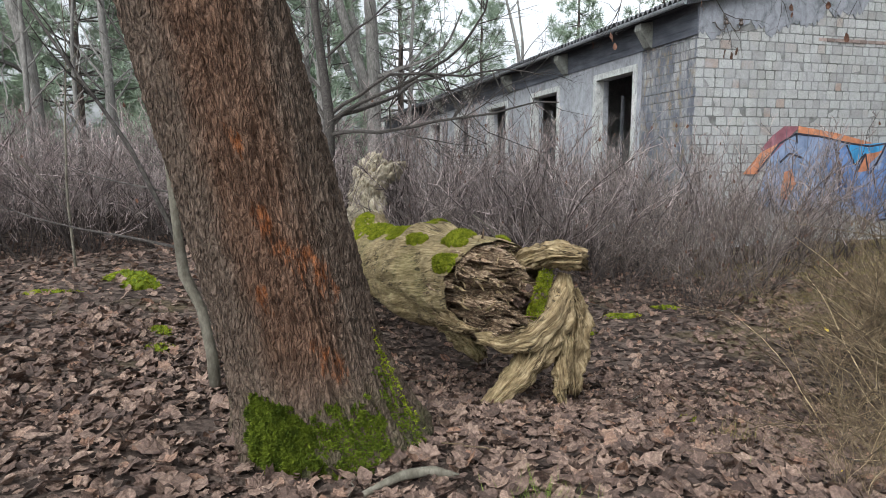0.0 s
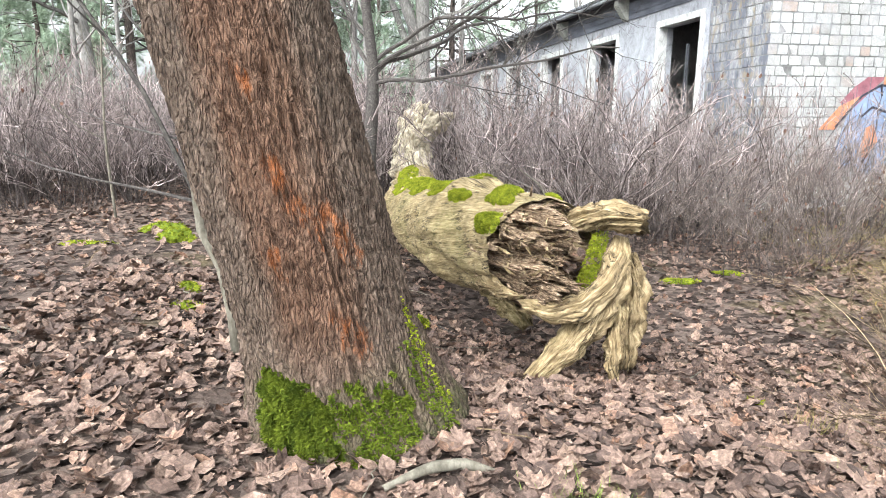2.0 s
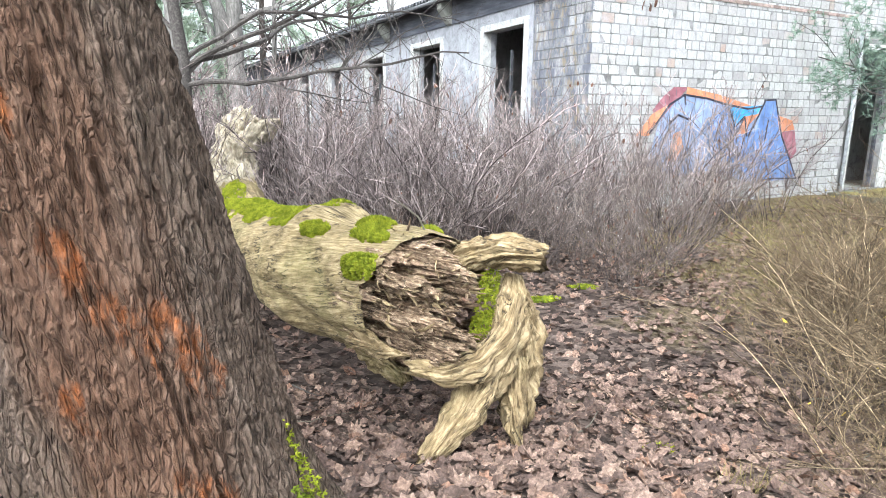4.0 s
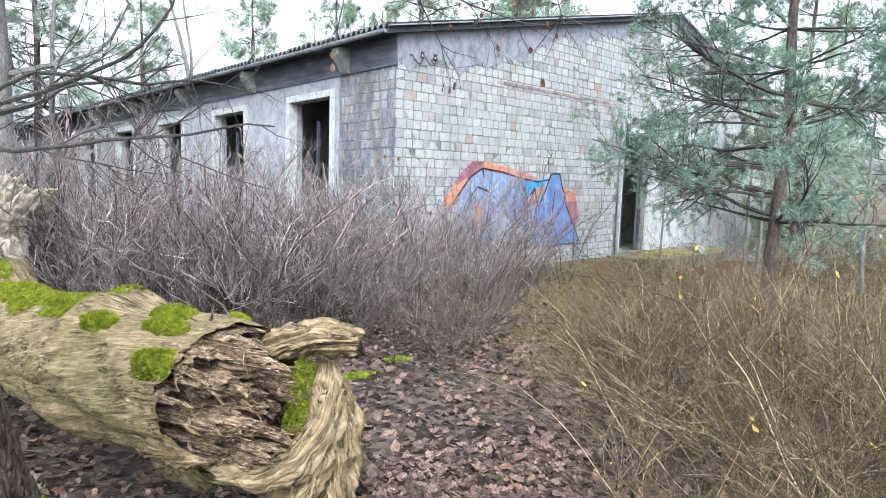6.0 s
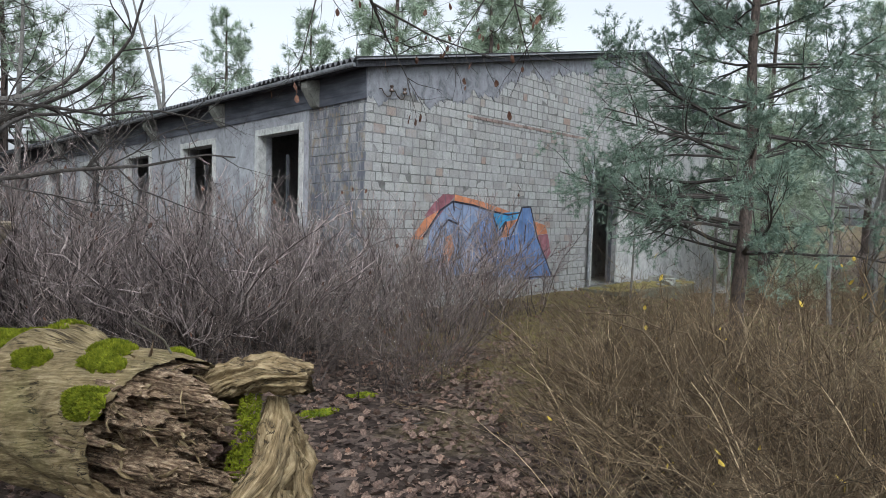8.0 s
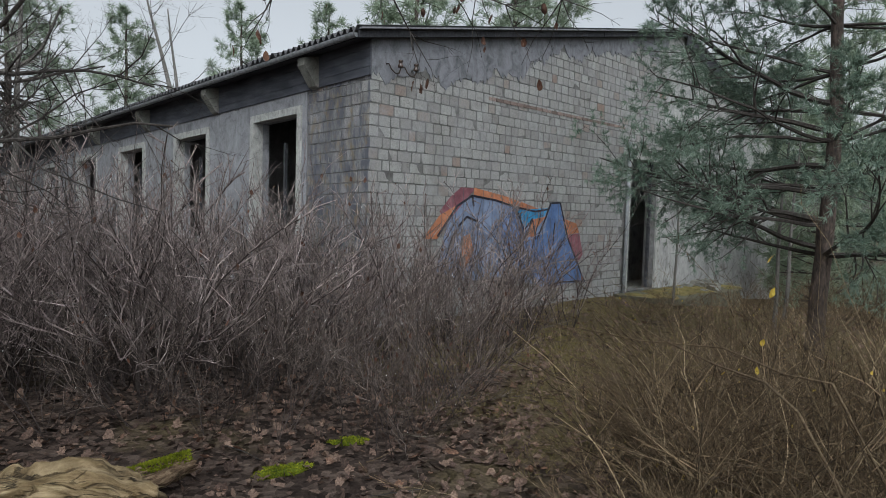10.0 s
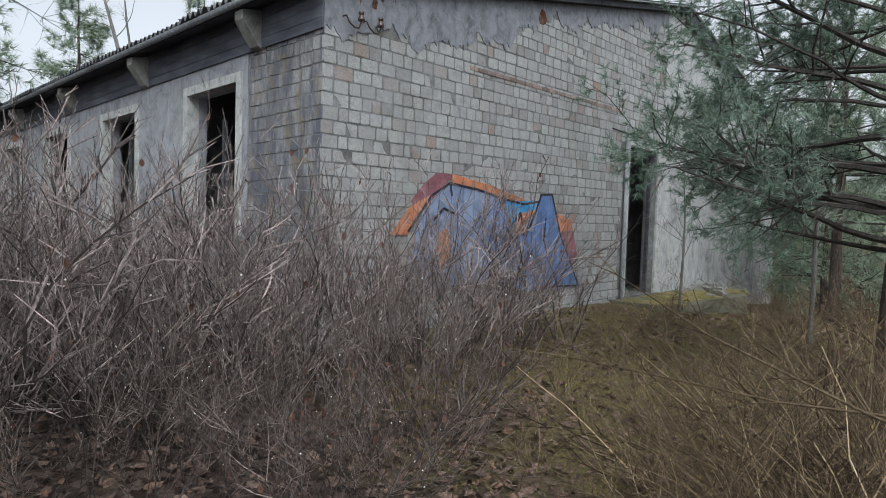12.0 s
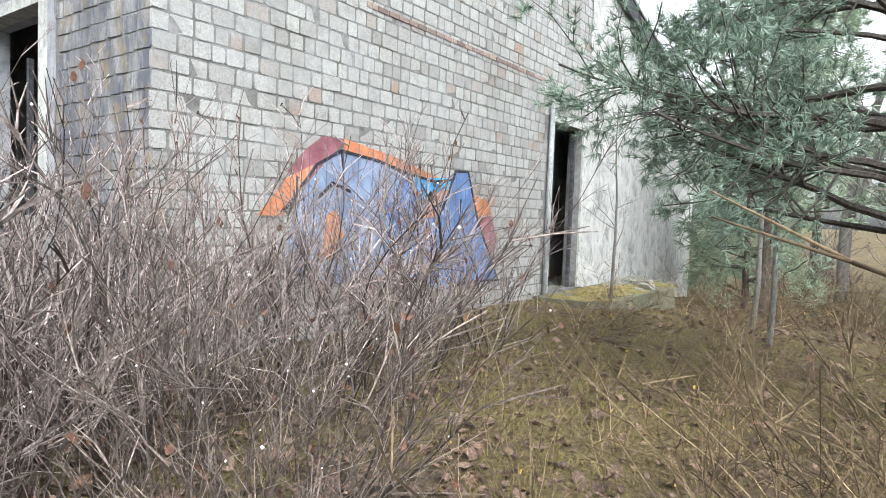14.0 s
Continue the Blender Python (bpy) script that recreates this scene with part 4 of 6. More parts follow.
def build_overhang():
    rng = random.Random(21)
    sh, lv = Shape(), Shape()
    for line in HANGING:
        sh.tube(line, [0.03 * (1 - 0.8 * i / (len(line) - 1)) for i in range(len(line))], 5)
        tips = []
        for i in range(2, len(line)):
            d = Vector(line[i]) - Vector(line[i - 1])
            for _ in range(4):
                limb(sh, rng, line[i], d.normalized() + Vector((rng.gauss(0, 0.7), rng.gauss(0, 0.7), rng.gauss(0, 0.4))), rng.uniform(0.4, 1.1), 0.008, 0, [(3, 0.5, 0.2, -0.02, 3), (0, 0, 0.2, -0.03, 3)], tips)
        for q, n, level in tips:
            if rng.random() < 0.08:
                leaf(lv, rng, q + Vector((0, 0, -0.05)), rng.uniform(0.04, 0.075), rng.uniform(0, 6.3), (rng.uniform(1.2, 1.9), rng.uniform(-0.4, 0.4)), True)
    for s in (sh, lv):
        s.v = [(x - OAK[0], y - OAK[1], z - OAK[2]) for x, y, z in s.v]
    part("overhanging_branch", sh, TWIG_DARK, oak)
    part("dry_leaves", lv, RUSSET, oak, "last curled russet leaves on the twigs")


build_overhang()

# ---------------- the fallen log ----------------
log = thing("fallen_log", pose(0, 0, 0), "bare fallen trunk with rotten end, torn roots and moss", "log")
LOG = [(0.0, 0.47, 5.25, 0.36, 0.43), (0.5, 0.26, 5.72, 0.32, 0.465), (1.3, -0.08, 6.45, 0.265, 0.495), (2.6, -0.58, 7.7, 0.16, 0.45), (4.2, -1.05, 9.2, 0.06, 0.39), (6.7, -1.3, 11.7, 0.15, 0.33)]


def log_at(a, s, out=0.0):
    """A place on the log: a runs round it from the top, s along it from the broken end."""
    x, y, z, r = blend(LOG, s)
    c, n = math.cos(a), math.sin(a)
    swell = 0.1 * noise.noise((c * 0.9 + 2, n * 0.9, s * 0.8)) + 0.08 * noise.noise((c * 2.2, n * 2.2, s * 1.6)) + 0.035 * noise.noise((c * 5, n * 5, s * 4))
    b = a + 0.35 * s
    ridge = noise.noise((math.cos(b) * 4, math.sin(b) * 4, s * 0.8))
    grain = 0.03 * (0.25 - abs(ridge)) + 0.014 * noise.noise((math.cos(b) * 6, math.sin(b) * 6, s * 1.1)) + 0.009 * noise.noise((math.cos(b) * 15, math.sin(b) * 15, s * 2.2))
    bump = 0.1 * math.exp(-((s - 1.25) / 0.3) ** 2 - ((a + 0.25) / 0.6) ** 2)
    rr = r * (1 + swell) + grain + bump + out
    return Vector((x + rr * n * 0.96, y + rr * n * 0.3, z + rr * c))


def build_log():
    rng = random.Random(31)
    sh = Shape()
    n, m = 180, 190
    for j in range(m + 1):
        s = 6.7 * (j / m) ** 1.4
        for k in range(n):
            a = 2 * math.pi * k / n - math.pi
            cut = 0.2 * noise.noise((math.cos(a) * 2.1, math.sin(a) * 2.1, 7)) + 0.1 * noise.noise((math.cos(a) * 7, math.sin(a) * 7, 3)) + 0.07 * noise.noise((math.cos(a) * 18, math.sin(a) * 18, 1))
            sh.v.append(tuple(log_at(a, max(0.0, s + (0.07 + 0.5 * cut) * max(0.0, 1 - s / 0.9)))))
            sh.g.append((0.5 * math.cos(a + 0.35 * s), 0.5 * math.sin(a + 0.35 * s), s))
    sh.f = [(j * n + k, j * n + (k + 1) % n, (j + 1) * n + (k + 1) % n, (j + 1) * n + k) for j in range(m) for k in range(n)]
    sh.f.append(tuple(range(m * n, m * n + n)))
    part("trunk", sh, WOOD_LOG, log, "smooth bare trunk with lichen-grey grain", smooth=True)
    # crumbling core that fills the broken end in small blocks, with a deep hollow towards its upper side
    axis = Vector((0.39, -0.91, 0.1))

    def core_at(u, w, lift=0.0):
        q = min(1.0, math.hypot(u, w))
        wu, ww = u + 0.12 * noise.noise((u * 4, w * 4, 2)), w + 0.12 * noise.noise((u * 4 + 9, w * 4, 6))
        crumb = 0.24 * (noise.cell((wu * 3.2 + 5, ww * 4.6 + 3, 0.5)) - 0.5) + 0.14 * (noise.cell((wu * 7 + 2, ww * 11 + 8, 1.5)) - 0.5)
        crumb += 0.07 * noise.noise((u * 9, w * 15, 4)) + 0.035 * noise.noise((u * 24, w * 34, 7))
        s = 0.08 - 0.34 * (1 - q * q) ** 0.7 - crumb - 0.2 * math.exp(-((u + 0.3) / 0.45) ** 2 - ((w + 0.5) / 0.4) ** 2) - 0.16 * math.exp(-((u + 0.15) / 0.22) ** 2 - ((w - 0.4) / 0.4) ** 2)
        s += 0.7 * math.exp(-((u - 0.42) / 0.26) ** 2 - ((w - 0.4) / 0.25) ** 2)
        x, y, z, r = blend(LOG, max(0.0, min(1.2, s)))
        p = Vector((x, y, z)) + axis * max(0.0, -s)
        rr = r * (1 + 0.08 * noise.noise((0.9 * w + 2, 0.9 * u, 0.2))) * 0.99
        return p + Vector((rr * u * 0.96, rr * u * 0.3, rr * w)) + axis * lift, s

    sh = Shape()
    n, m = 200, 110
    for j in range(m + 1):
        q = j / m
        for k in range(n):
            a = 2 * math.pi * k / n
            u, w = q * math.sin(a), q * math.cos(a)
            p, s = core_at(u, w)
            sh.v.append(tuple(p))
            sh.g.append((u * 0.3, w * 0.5, s * 2.5))
    sh.f = [(j * n + k, j * n + (k + 1) % n, (j + 1) * n + (k + 1) % n, (j + 1) * n + k) for j in range(m) for k in range(n)]
    part("rotten_core", sh, WOOD_ROT, log, "dark crumbling rotten heartwood", smooth=False)
    # torn fibres standing out of the break
    fine, pale = Shape(), Shape()
    for k in range(520):
        a, q = rng.uniform(-3.14, 3.14), math.sqrt(rng.uniform(0.02, 1.0))
        u, w = q * math.sin(a), q * math.cos(a)
        if math.hypot(u - 0.43, w - 0.4) < 0.3:
            continue
        base, s = core_at(u, w, -0.03)
        big = rng.random() < 0.12
        ln, wd = rng.uniform(0.05, 0.14) * (1.6 if big else 1.0), rng.uniform(0.003, 0.009) * (1.9 if big else 1.0)
        d = (axis + Vector((rng.gauss(0, 0.45), rng.gauss(0, 0.3), rng.gauss(-0.1, 0.4)))).normalized()
        bend = Vector((rng.gauss(0, 0.012), rng.gauss(0, 0.012), rng.gauss(-0.006, 0.012)))
        target = Shape() if big else (pale if w > -0.1 and rng.random() < 0.65 else fine)
        ribbed(target, [base, base + d * ln * 0.5 + bend, base + d * ln], [wd, wd * 0.85, wd * 0.2], rng, 6, 7, 0.45, 4, 0.5, rng.uniform(0.6, 2.4))
        if big:
            part("splinter", target, rng.choice((WOOD_ROT, WOOD_PALE)), log)
    part("splinter_fringe", fine, WOOD_ROT, log, "short torn fibres of dark rotten wood", kind="stuff")
    part("pale_fringe", pale, WOOD_PALE, log, "short torn fibres of pale wood", kind="stuff")
    pieces = [
        ("root_stub", WOOD_PALE, [(0.55, 5.56, 0.55), (0.77, 5.4, 0.645), (0.94, 5.24, 0.685), (1.11, 5.12, 0.67)], [0.075, 0.115, 0.12, 0.085], 0.42, 0.85),
        ("root_leg", WOOD_PALE, [(1.02, 5.38, 0.5), (0.93, 5.22, 0.22), (0.79, 5.06, -0.02), (0.6, 4.93, -0.2), (0.33, 4.72, -0.38)], [0.06, 0.135, 0.16, 0.125, 0.06], 0.34, 0.75),
        ("root_flank", WOOD_PALE, [(1.1, 5.54, 0.34), (1.15, 5.47, 0.12), (1.1, 5.39, -0.14), (1.06, 5.3, -0.5)], [0.07, 0.14, 0.14, 0.09], 0.5, 0.9),
        ("root_toe", WOOD_PALE, [(0.98, 5.2, 0.0), (0.95, 5.08, -0.2), (0.93, 5.0, -0.36), (0.95, 4.93, -0.52)], [0.1, 0.085, 0.06, 0.025], 0.5, 0.9),
        ("root_lip", WOOD_PALE, [(1.02, 5.25, 0.36), (0.87, 5.02, 0.2), (0.67, 4.9, 0.1), (0.47, 4.9, 0.06), (0.3, 4.98, 0.08)], [0.07, 0.085, 0.09, 0.085, 0.04], 0.42, 0.8),
        ("root_under", WOOD_LOG, [(0.06, 5.98, -0.02), (0.16, 5.83, -0.1), (0.25, 5.72, -0.19), (0.33, 5.62, -0.3)], [0.16, 0.15, 0.12, 0.05], 0.35, 1.0),
        ("torn_shelf", WOOD_PALE, [(0.0, 5.5, 0.08), (0.05, 5.3, 0.1), (0.14, 5.16, 0.11), (0.26, 5.06, 0.12)], [0.06, 0.085, 0.07, 0.03], 0.7, 0.65),
        ("torn_rim", WOOD_PALE, [(0.36, 5.62, 0.74), (0.42, 5.45, 0.72), (0.47, 5.33, 0.66), (0.5, 5.2, 0.58)], [0.03, 0.05, 0.045, 0.015], 0.7, 0.7),
        ("far_fork", WOOD_BLEACHED, [(-1.3, 11.4, 0.15), (-1.42, 11.9, 0.5), (-1.38, 12.2, 0.95), (-1.12, 12.3, 1.35)], [0.33, 0.31, 0.31, 0.2], 0.35, 0.9),
        ("far_fork_tip", WOOD_BLEACHED, [(-1.36, 12.0, 0.75), (-1.1, 12.15, 1.0), (-0.85, 12.25, 1.2), (-0.68, 12.25, 1.25)], [0.26, 0.22, 0.16, 0.05], 0.4, 0.8),
    ]
    for name, mt, path, radii, rough, squash in pieces:
        sh = Shape()
        ribbed(sh, path, radii, rng, 80, 84, rough, 8, 1.2, squash)
        part(name, sh, mt, log, smooth=True)
    # moss on the trunk: angle from the top, along, half sizes
    for a0, s0, da, ds, count, thick in ((-0.62, 1.0, 0.17, 0.14, 900, 0.05), (-0.1, 0.62, 0.22, 0.2, 1100, 0.045), (-0.42, 0.45, 0.18, 0.22, 1200, 0.05), (-0.95, 0.2, 0.22, 0.17, 1100, 0.05),
                                         (-0.2, 2.0, 0.3, 0.5, 2200, 0.03), (-0.55, 1.75, 0.16, 0.28, 900, 0.035), (-0.3, 2.6, 0.5, 0.55, 2400, 0.03), (-0.25, 3.6, 0.65, 1.0, 4200, 0.03), (0.05, 1.35, 0.25, 0.16, 300, 0.02), (-0.2, 5.2, 0.5, 0.9, 1500, 0.03), (0.42, 0.32, 0.12, 0.1, 350, 0.03)):
        sh = Shape()

        def spot():
            while True:
                u, w = rng.uniform(-1, 1), rng.uniform(-1, 1)
                if u * u + w * w + 0.9 * noise.noise((u * 2.4 + s0, w * 2.4, a0 * 9)) < 0.8:
                    break
            a = a0 + da * u
            h = thick * max(0.0, 1 - u * u - w * w)
            return log_at(a, s0 + ds * w, h * rng.uniform(0.3, 1.0)), Vector((math.sin(a), 0, math.cos(a)))

        moss_cover(sh, rng, spot, count, 0.024)
        part("moss", sh, MOSS, log, "bright yellow-green moss", kind="stuff")
    sh = Shape()

    def spot_root():
        t = rng.random()
        p = Vector((0.86, 5.36, 0.52)).lerp(Vector((0.72, 5.12, 0.2)), t)
        n = Vector((rng.gauss(0, 1), rng.gauss(-0.5, 1), rng.gauss(0.4, 1))).normalized()
        return p + n * 0.06, n

    moss_cover(sh, rng, spot_root, 900, 0.022)
    part("moss", sh, MOSS, log, "bright yellow-green moss")
    sh = Shape()
    sh.tube([(0.42, 5.5, 0.66), (0.44, 5.48, 0.8), (0.4, 5.47, 0.88), (0.3, 5.46, 0.96), (0.24, 5.46, 1.0)], [0.008, 0.007, 0.006, 0.005, 0.003], 6)
    part("twig", sh, BARK_SAPLING, log, "thin pale twig standing on the log")
    sh = Shape()
    for _ in range(46):
        leaf(sh, rng, (rng.uniform(0.5, 0.84), rng.uniform(5.16, 5.42), rng.uniform(0.28, 0.42)), rng.uniform(0.04, 0.075), rng.uniform(0, 6.3), (rng.uniform(-0.9, 0.9), rng.uniform(-0.9, 0.9)))
    solid("leaf_pocket", sh, LEAF, pose(0, 0, 0), "brown dead leaves caught in the hollow of the log", "leaves", kind="stuff")


build_log()

# ---------------- shrubs ----------------


def build_shrub(name, seed, height, stems, spread, mats, label, category, group, arch=0.0, berries=0, dry=0, twigs=9, thick=0.0065, finer=0.45, wild=0.5, low=0.16):
    """A bare shrub: stems from the ground, and the thinner twigs that they carry, forked twice."""
    rng = random.Random(seed)
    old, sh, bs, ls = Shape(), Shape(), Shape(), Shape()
    for _ in range(stems):
        az, rad = rng.uniform(0, 6.3), spread * math.sqrt(rng.random())
        p = Vector((rad * math.cos(az), rad * math.sin(az), -0.1))
        lean = rng.uniform(0.05, 0.45) + arch * rng.uniform(0.2, 1.2)
        a2 = az + rng.gauss(0, 1.1)
        d = Vector((lean * math.cos(a2), lean * math.sin(a2), 1)).normalized()
        h = height * rng.uniform(0.5, 1.1)
        pts, n = [p], 8
        for i in range(n):
            d = (d + Vector((rng.gauss(0, 0.13 + 0.1 * arch), rng.gauss(0, 0.13 + 0.1 * arch), rng.gauss(0, 0.07) - arch * 0.13 * i / n))).normalized()
            pts.append(pts[-1] + d * h / n)
        r = thick * rng.choice((0.6, 0.8, 1.0, 1.5))
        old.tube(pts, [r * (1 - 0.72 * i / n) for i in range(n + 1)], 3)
        for _ in range(twigs):
            t = rng.uniform(low, 1.0) * (n - 0.01)
            i = int(t)
            q = pts[i].lerp(pts[i + 1], t - i)
            up = (pts[i + 1] - pts[i]).normalized()
            e = (up * 0.9 + Vector((rng.gauss(0, wild), rng.gauss(0, wild), rng.gauss(0.2, 0.3)))).normalized()
            ln = rng.uniform(0.12, 0.55) * (1.2 - 0.5 * t / n)
            q1 = q + e * ln * 0.5
            e2 = (e + Vector((rng.gauss(0, 0.28), rng.gauss(0, 0.28), rng.gauss(0.1, 0.22)))).normalized()
            q2 = q1 + e2 * ln * 0.5
            rt = r * finer * rng.choice((0.7, 0.9, 1.2))
            sh.tube([q, q1, q2], [rt, rt * 0.8, rt * 0.5], 3)
            e3 = (e + Vector((rng.gauss(0, 0.55), rng.gauss(0, 0.55), rng.gauss(0.1, 0.35)))).normalized()
            sh.tube([q1, q1 + e3 * ln * 0.5], [rt * 0.75, rt * 0.45], 3)
            if rng.random() < berries:
                k = len(bs.v)
                c, w = q2, rng.uniform(0.005, 0.009)
                bs.v.extend([(c.x + w * x, c.y + w * y, c.z + w * z) for x, y, z in ((1, 0, 0), (0, 1, 0), (-1, 0, 0), (0, -1, 0), (0, 0, 1), (0, 0, -1))])
                bs.f.extend([(k + a, k + b, k + 4) for a, b in ((0, 1), (1, 2), (2, 3), (3, 0))] + [(k + b, k + a, k + 5) for a, b in ((0, 1), (1, 2), (2, 3), (3, 0))])
            if rng.random() < dry:
                leaf(ls, rng, q2, rng.choice((0.012, 0.016, 0.02, 0.034)), rng.uniform(0, 6.3), (rng.uniform(0.4, 2.4), rng.uniform(-0.6, 0.6)), True)
    ob = solid(name, sh, mats[0], pose(0, 0, -30), label, category, group)
    part("woody_base", old, mats[1], ob, "stems rising from the ground", kind="stuff")
    if bs.v:
        part("berries", bs, BERRY, ob, "white berries", kind="stuff")
    if ls.v:
        part("dry_leaves", ls, YELLOW if mats[0] is TWIG_OLIVE else RUSSET, ob, kind="stuff")
    return ob


def scatter(kinds, places, rng, low=0.85, high=1.15):
    used = set()
    for x, y, f in places:
        ob = rng.choice(kinds)
        s = f * rng.uniform(low, high)
        m = pose(x, y, gz(x, y) - 0.02, rng.uniform(-4, 4), rng.uniform(-4, 4), rng.uniform(0, 360))
        if ob not in used:
            used.add(ob)
            made = ob
        else:
            made = copy_thing(ob, m)
        made.matrix_basis = m @ Matrix.Diagonal((s, s, s, 1))
    for ob in kinds:
        if ob not in used:
            for o in (*ob.children_recursive, ob):
                bpy.data.objects.remove(o)


def local(x, y):
    """Building coordinates of a place: along the gable, along the side wall."""
    a = radians(17.5)
    dx, dy = x - 5.335, y - 14.17
    return dx * math.cos(a) + dy * math.sin(a), -dx * math.sin(a) + dy * math.cos(a)


def build_thicket():
    rng = random.Random(41)
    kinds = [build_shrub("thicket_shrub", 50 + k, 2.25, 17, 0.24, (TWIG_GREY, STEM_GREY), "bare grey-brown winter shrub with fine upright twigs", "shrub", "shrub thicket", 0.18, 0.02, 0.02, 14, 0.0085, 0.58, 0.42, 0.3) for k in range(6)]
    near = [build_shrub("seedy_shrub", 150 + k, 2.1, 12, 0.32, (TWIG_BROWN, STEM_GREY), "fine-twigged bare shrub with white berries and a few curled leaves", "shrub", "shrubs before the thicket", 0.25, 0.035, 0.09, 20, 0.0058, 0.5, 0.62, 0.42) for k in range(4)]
    places = []
    y = 8.4
    while y < 17.5:
        x = -10.0
        while x < 9.5:
            px, py = x + rng.uniform(-0.35, 0.35), y + rng.uniform(-0.3, 0.3)
            s, v = local(px, py)
            edge = 10.9 + max(0.0, px - 4) * 0.45 - max(0.0, -2 - px) * 0.45
            inside = s > -0.9 and v > -0.7
            if py > edge and not inside and not (s > 7.9 and v > -6) and math.hypot(px + 1.2, (py - 11.3) * 0.8) > 1.0:
                places.append((px, py, (1.0 if px < -2 else 1.25 if px < 2 else 1.15) * (1.15 if py > 12.8 and px < 3 else 1.0)))
            x += 0.74 if y < 13 else 1.1
        y += 0.64 if y < 13 else 1.1
    # undergrowth far off between the trees
    for _ in range(70):
        px, py = rng.choice(((rng.uniform(18, 44), rng.uniform(-6, 32)), (rng.uniform(-32, -11), rng.uniform(9, 40))))
        if not (-2 < local(px, py)[0] < 24 and local(px, py)[1] > -3):
            places.append((px, py, rng.uniform(1.2, 2.0)))
    # looser shrubs where the thicket thins out towards the path
    loose = [(2.9, 10.1, 0.85), (4.2, 10.0, 0.9), (5.0, 10.4, 0.95), (5.6, 10.9, 0.95), (3.6, 9.4, 0.75), (4.7, 9.6, 0.8), (3.95, 8.9, 0.75), (6.3, 11.5, 0.75), (1.5, 10.2, 0.85), (0.6, 10.3, 0.9), (2.0, 9.6, 0.7), (3.0, 8.9, 0.75), (3.4, 8.45, 0.65), (4.3, 9.3, 0.85), (3.6, 9.0, 0.85), (4.75, 10.0, 0.95), (7.2, 12.0, 0.6), (2.5, 9.3, 0.7), (2.4, 10.4, 0.9), (3.5, 10.2, 0.95)]
    scatter(kinds, places, rng)
    scatter(near, loose, rng)


def build_brush():
    rng = random.Random(43)
    kinds = [build_shrub("olive_shrub", 70 + k, 1.9, 20, 0.5, (TWIG_OLIVE, STEM_STRAW), "straw-coloured arching brush of thin bare shoots", "shrub", "olive brush beside the path", 0.8, 0.0, 0.004, 14, 0.0056, 0.6, 0.85) for k in range(4)]
    places = []
    for _ in range(78):
        u, w = rng.random(), rng.random()
        x, y = 3.5 + 3.8 * u + 0.9 * w, 3.4 + 4.2 * w
        if x < 3.3 + 0.5 * (y - 4.0) + 0.3:
            x += 0.8
        places.append((x, y, 0.85))
    for x, y, f in ((3.1, 4.4, 0.7), (3.4, 5.0, 0.8), (4.0, 5.8, 0.8), (4.6, 6.7, 0.75), (2.9, 3.6, 0.7), (3.5, 3.5, 0.9), (4.4, 3.4, 1.0), (5.2, 3.2, 1.1), (5.6, 7.6, 0.6), (6.6, 8.6, 0.6), (7.6, 9.4, 0.6), (8.6, 8.6, 0.8), (9.4, 10.4, 0.6), (8.2, 6.4, 0.9), (2.0, 2.9, 0.35), (2.4, 3.4, 0.4), (2.2, 2.4, 0.35), (2.7, 3.0, 0.45), (2.75, 4.0, 0.45), (2.5, 2.1, 0.4), (3.1, 2.7, 0.5)):
        places.append((x, y, f))
    # brush further off under the trees
    for _ in range(45):
        x, y = rng.uniform(9.5, 26), rng.uniform(1.0, 16.0)
        s, v = local(x, y)
        if v < -2.2 and math.hypot(x - 10.5, y - 9.1) > 1.2:
            places.append((x, y, rng.uniform(0.6, 1.1)))
    scatter(kinds, places, rng)
    tall = [build_shrub("shoot_clump", 85 + k, 2.5, 9, 0.3, (TWIG_OLIVE, STEM_STRAW), "tall thin bare shoots with a few yellow leaves", "shrub", "tall shoots", 0.35, 0.0, 0.02, 11, 0.006) for k in range(2)]
    scatter(tall, [(4.6, 4.4, 1.0), (5.3, 4.2, 1.05), (4.9, 5.3, 0.9), (5.8, 5.0, 1.0), (6.4, 5.9, 0.9), (4.3, 3.4, 0.9), (6.0, 3.6, 1.1), (7.0, 7.4, 0.8), (5.5, 9.3, 0.5), (6.3, 9.7, 0.45), (6.9, 10.5, 0.55), (5.8, 8.6, 0.4), (7.6, 10.2, 0.5), (6.6, 8.8, 0.4), (8.4, 11.4, 0.5)], rng)


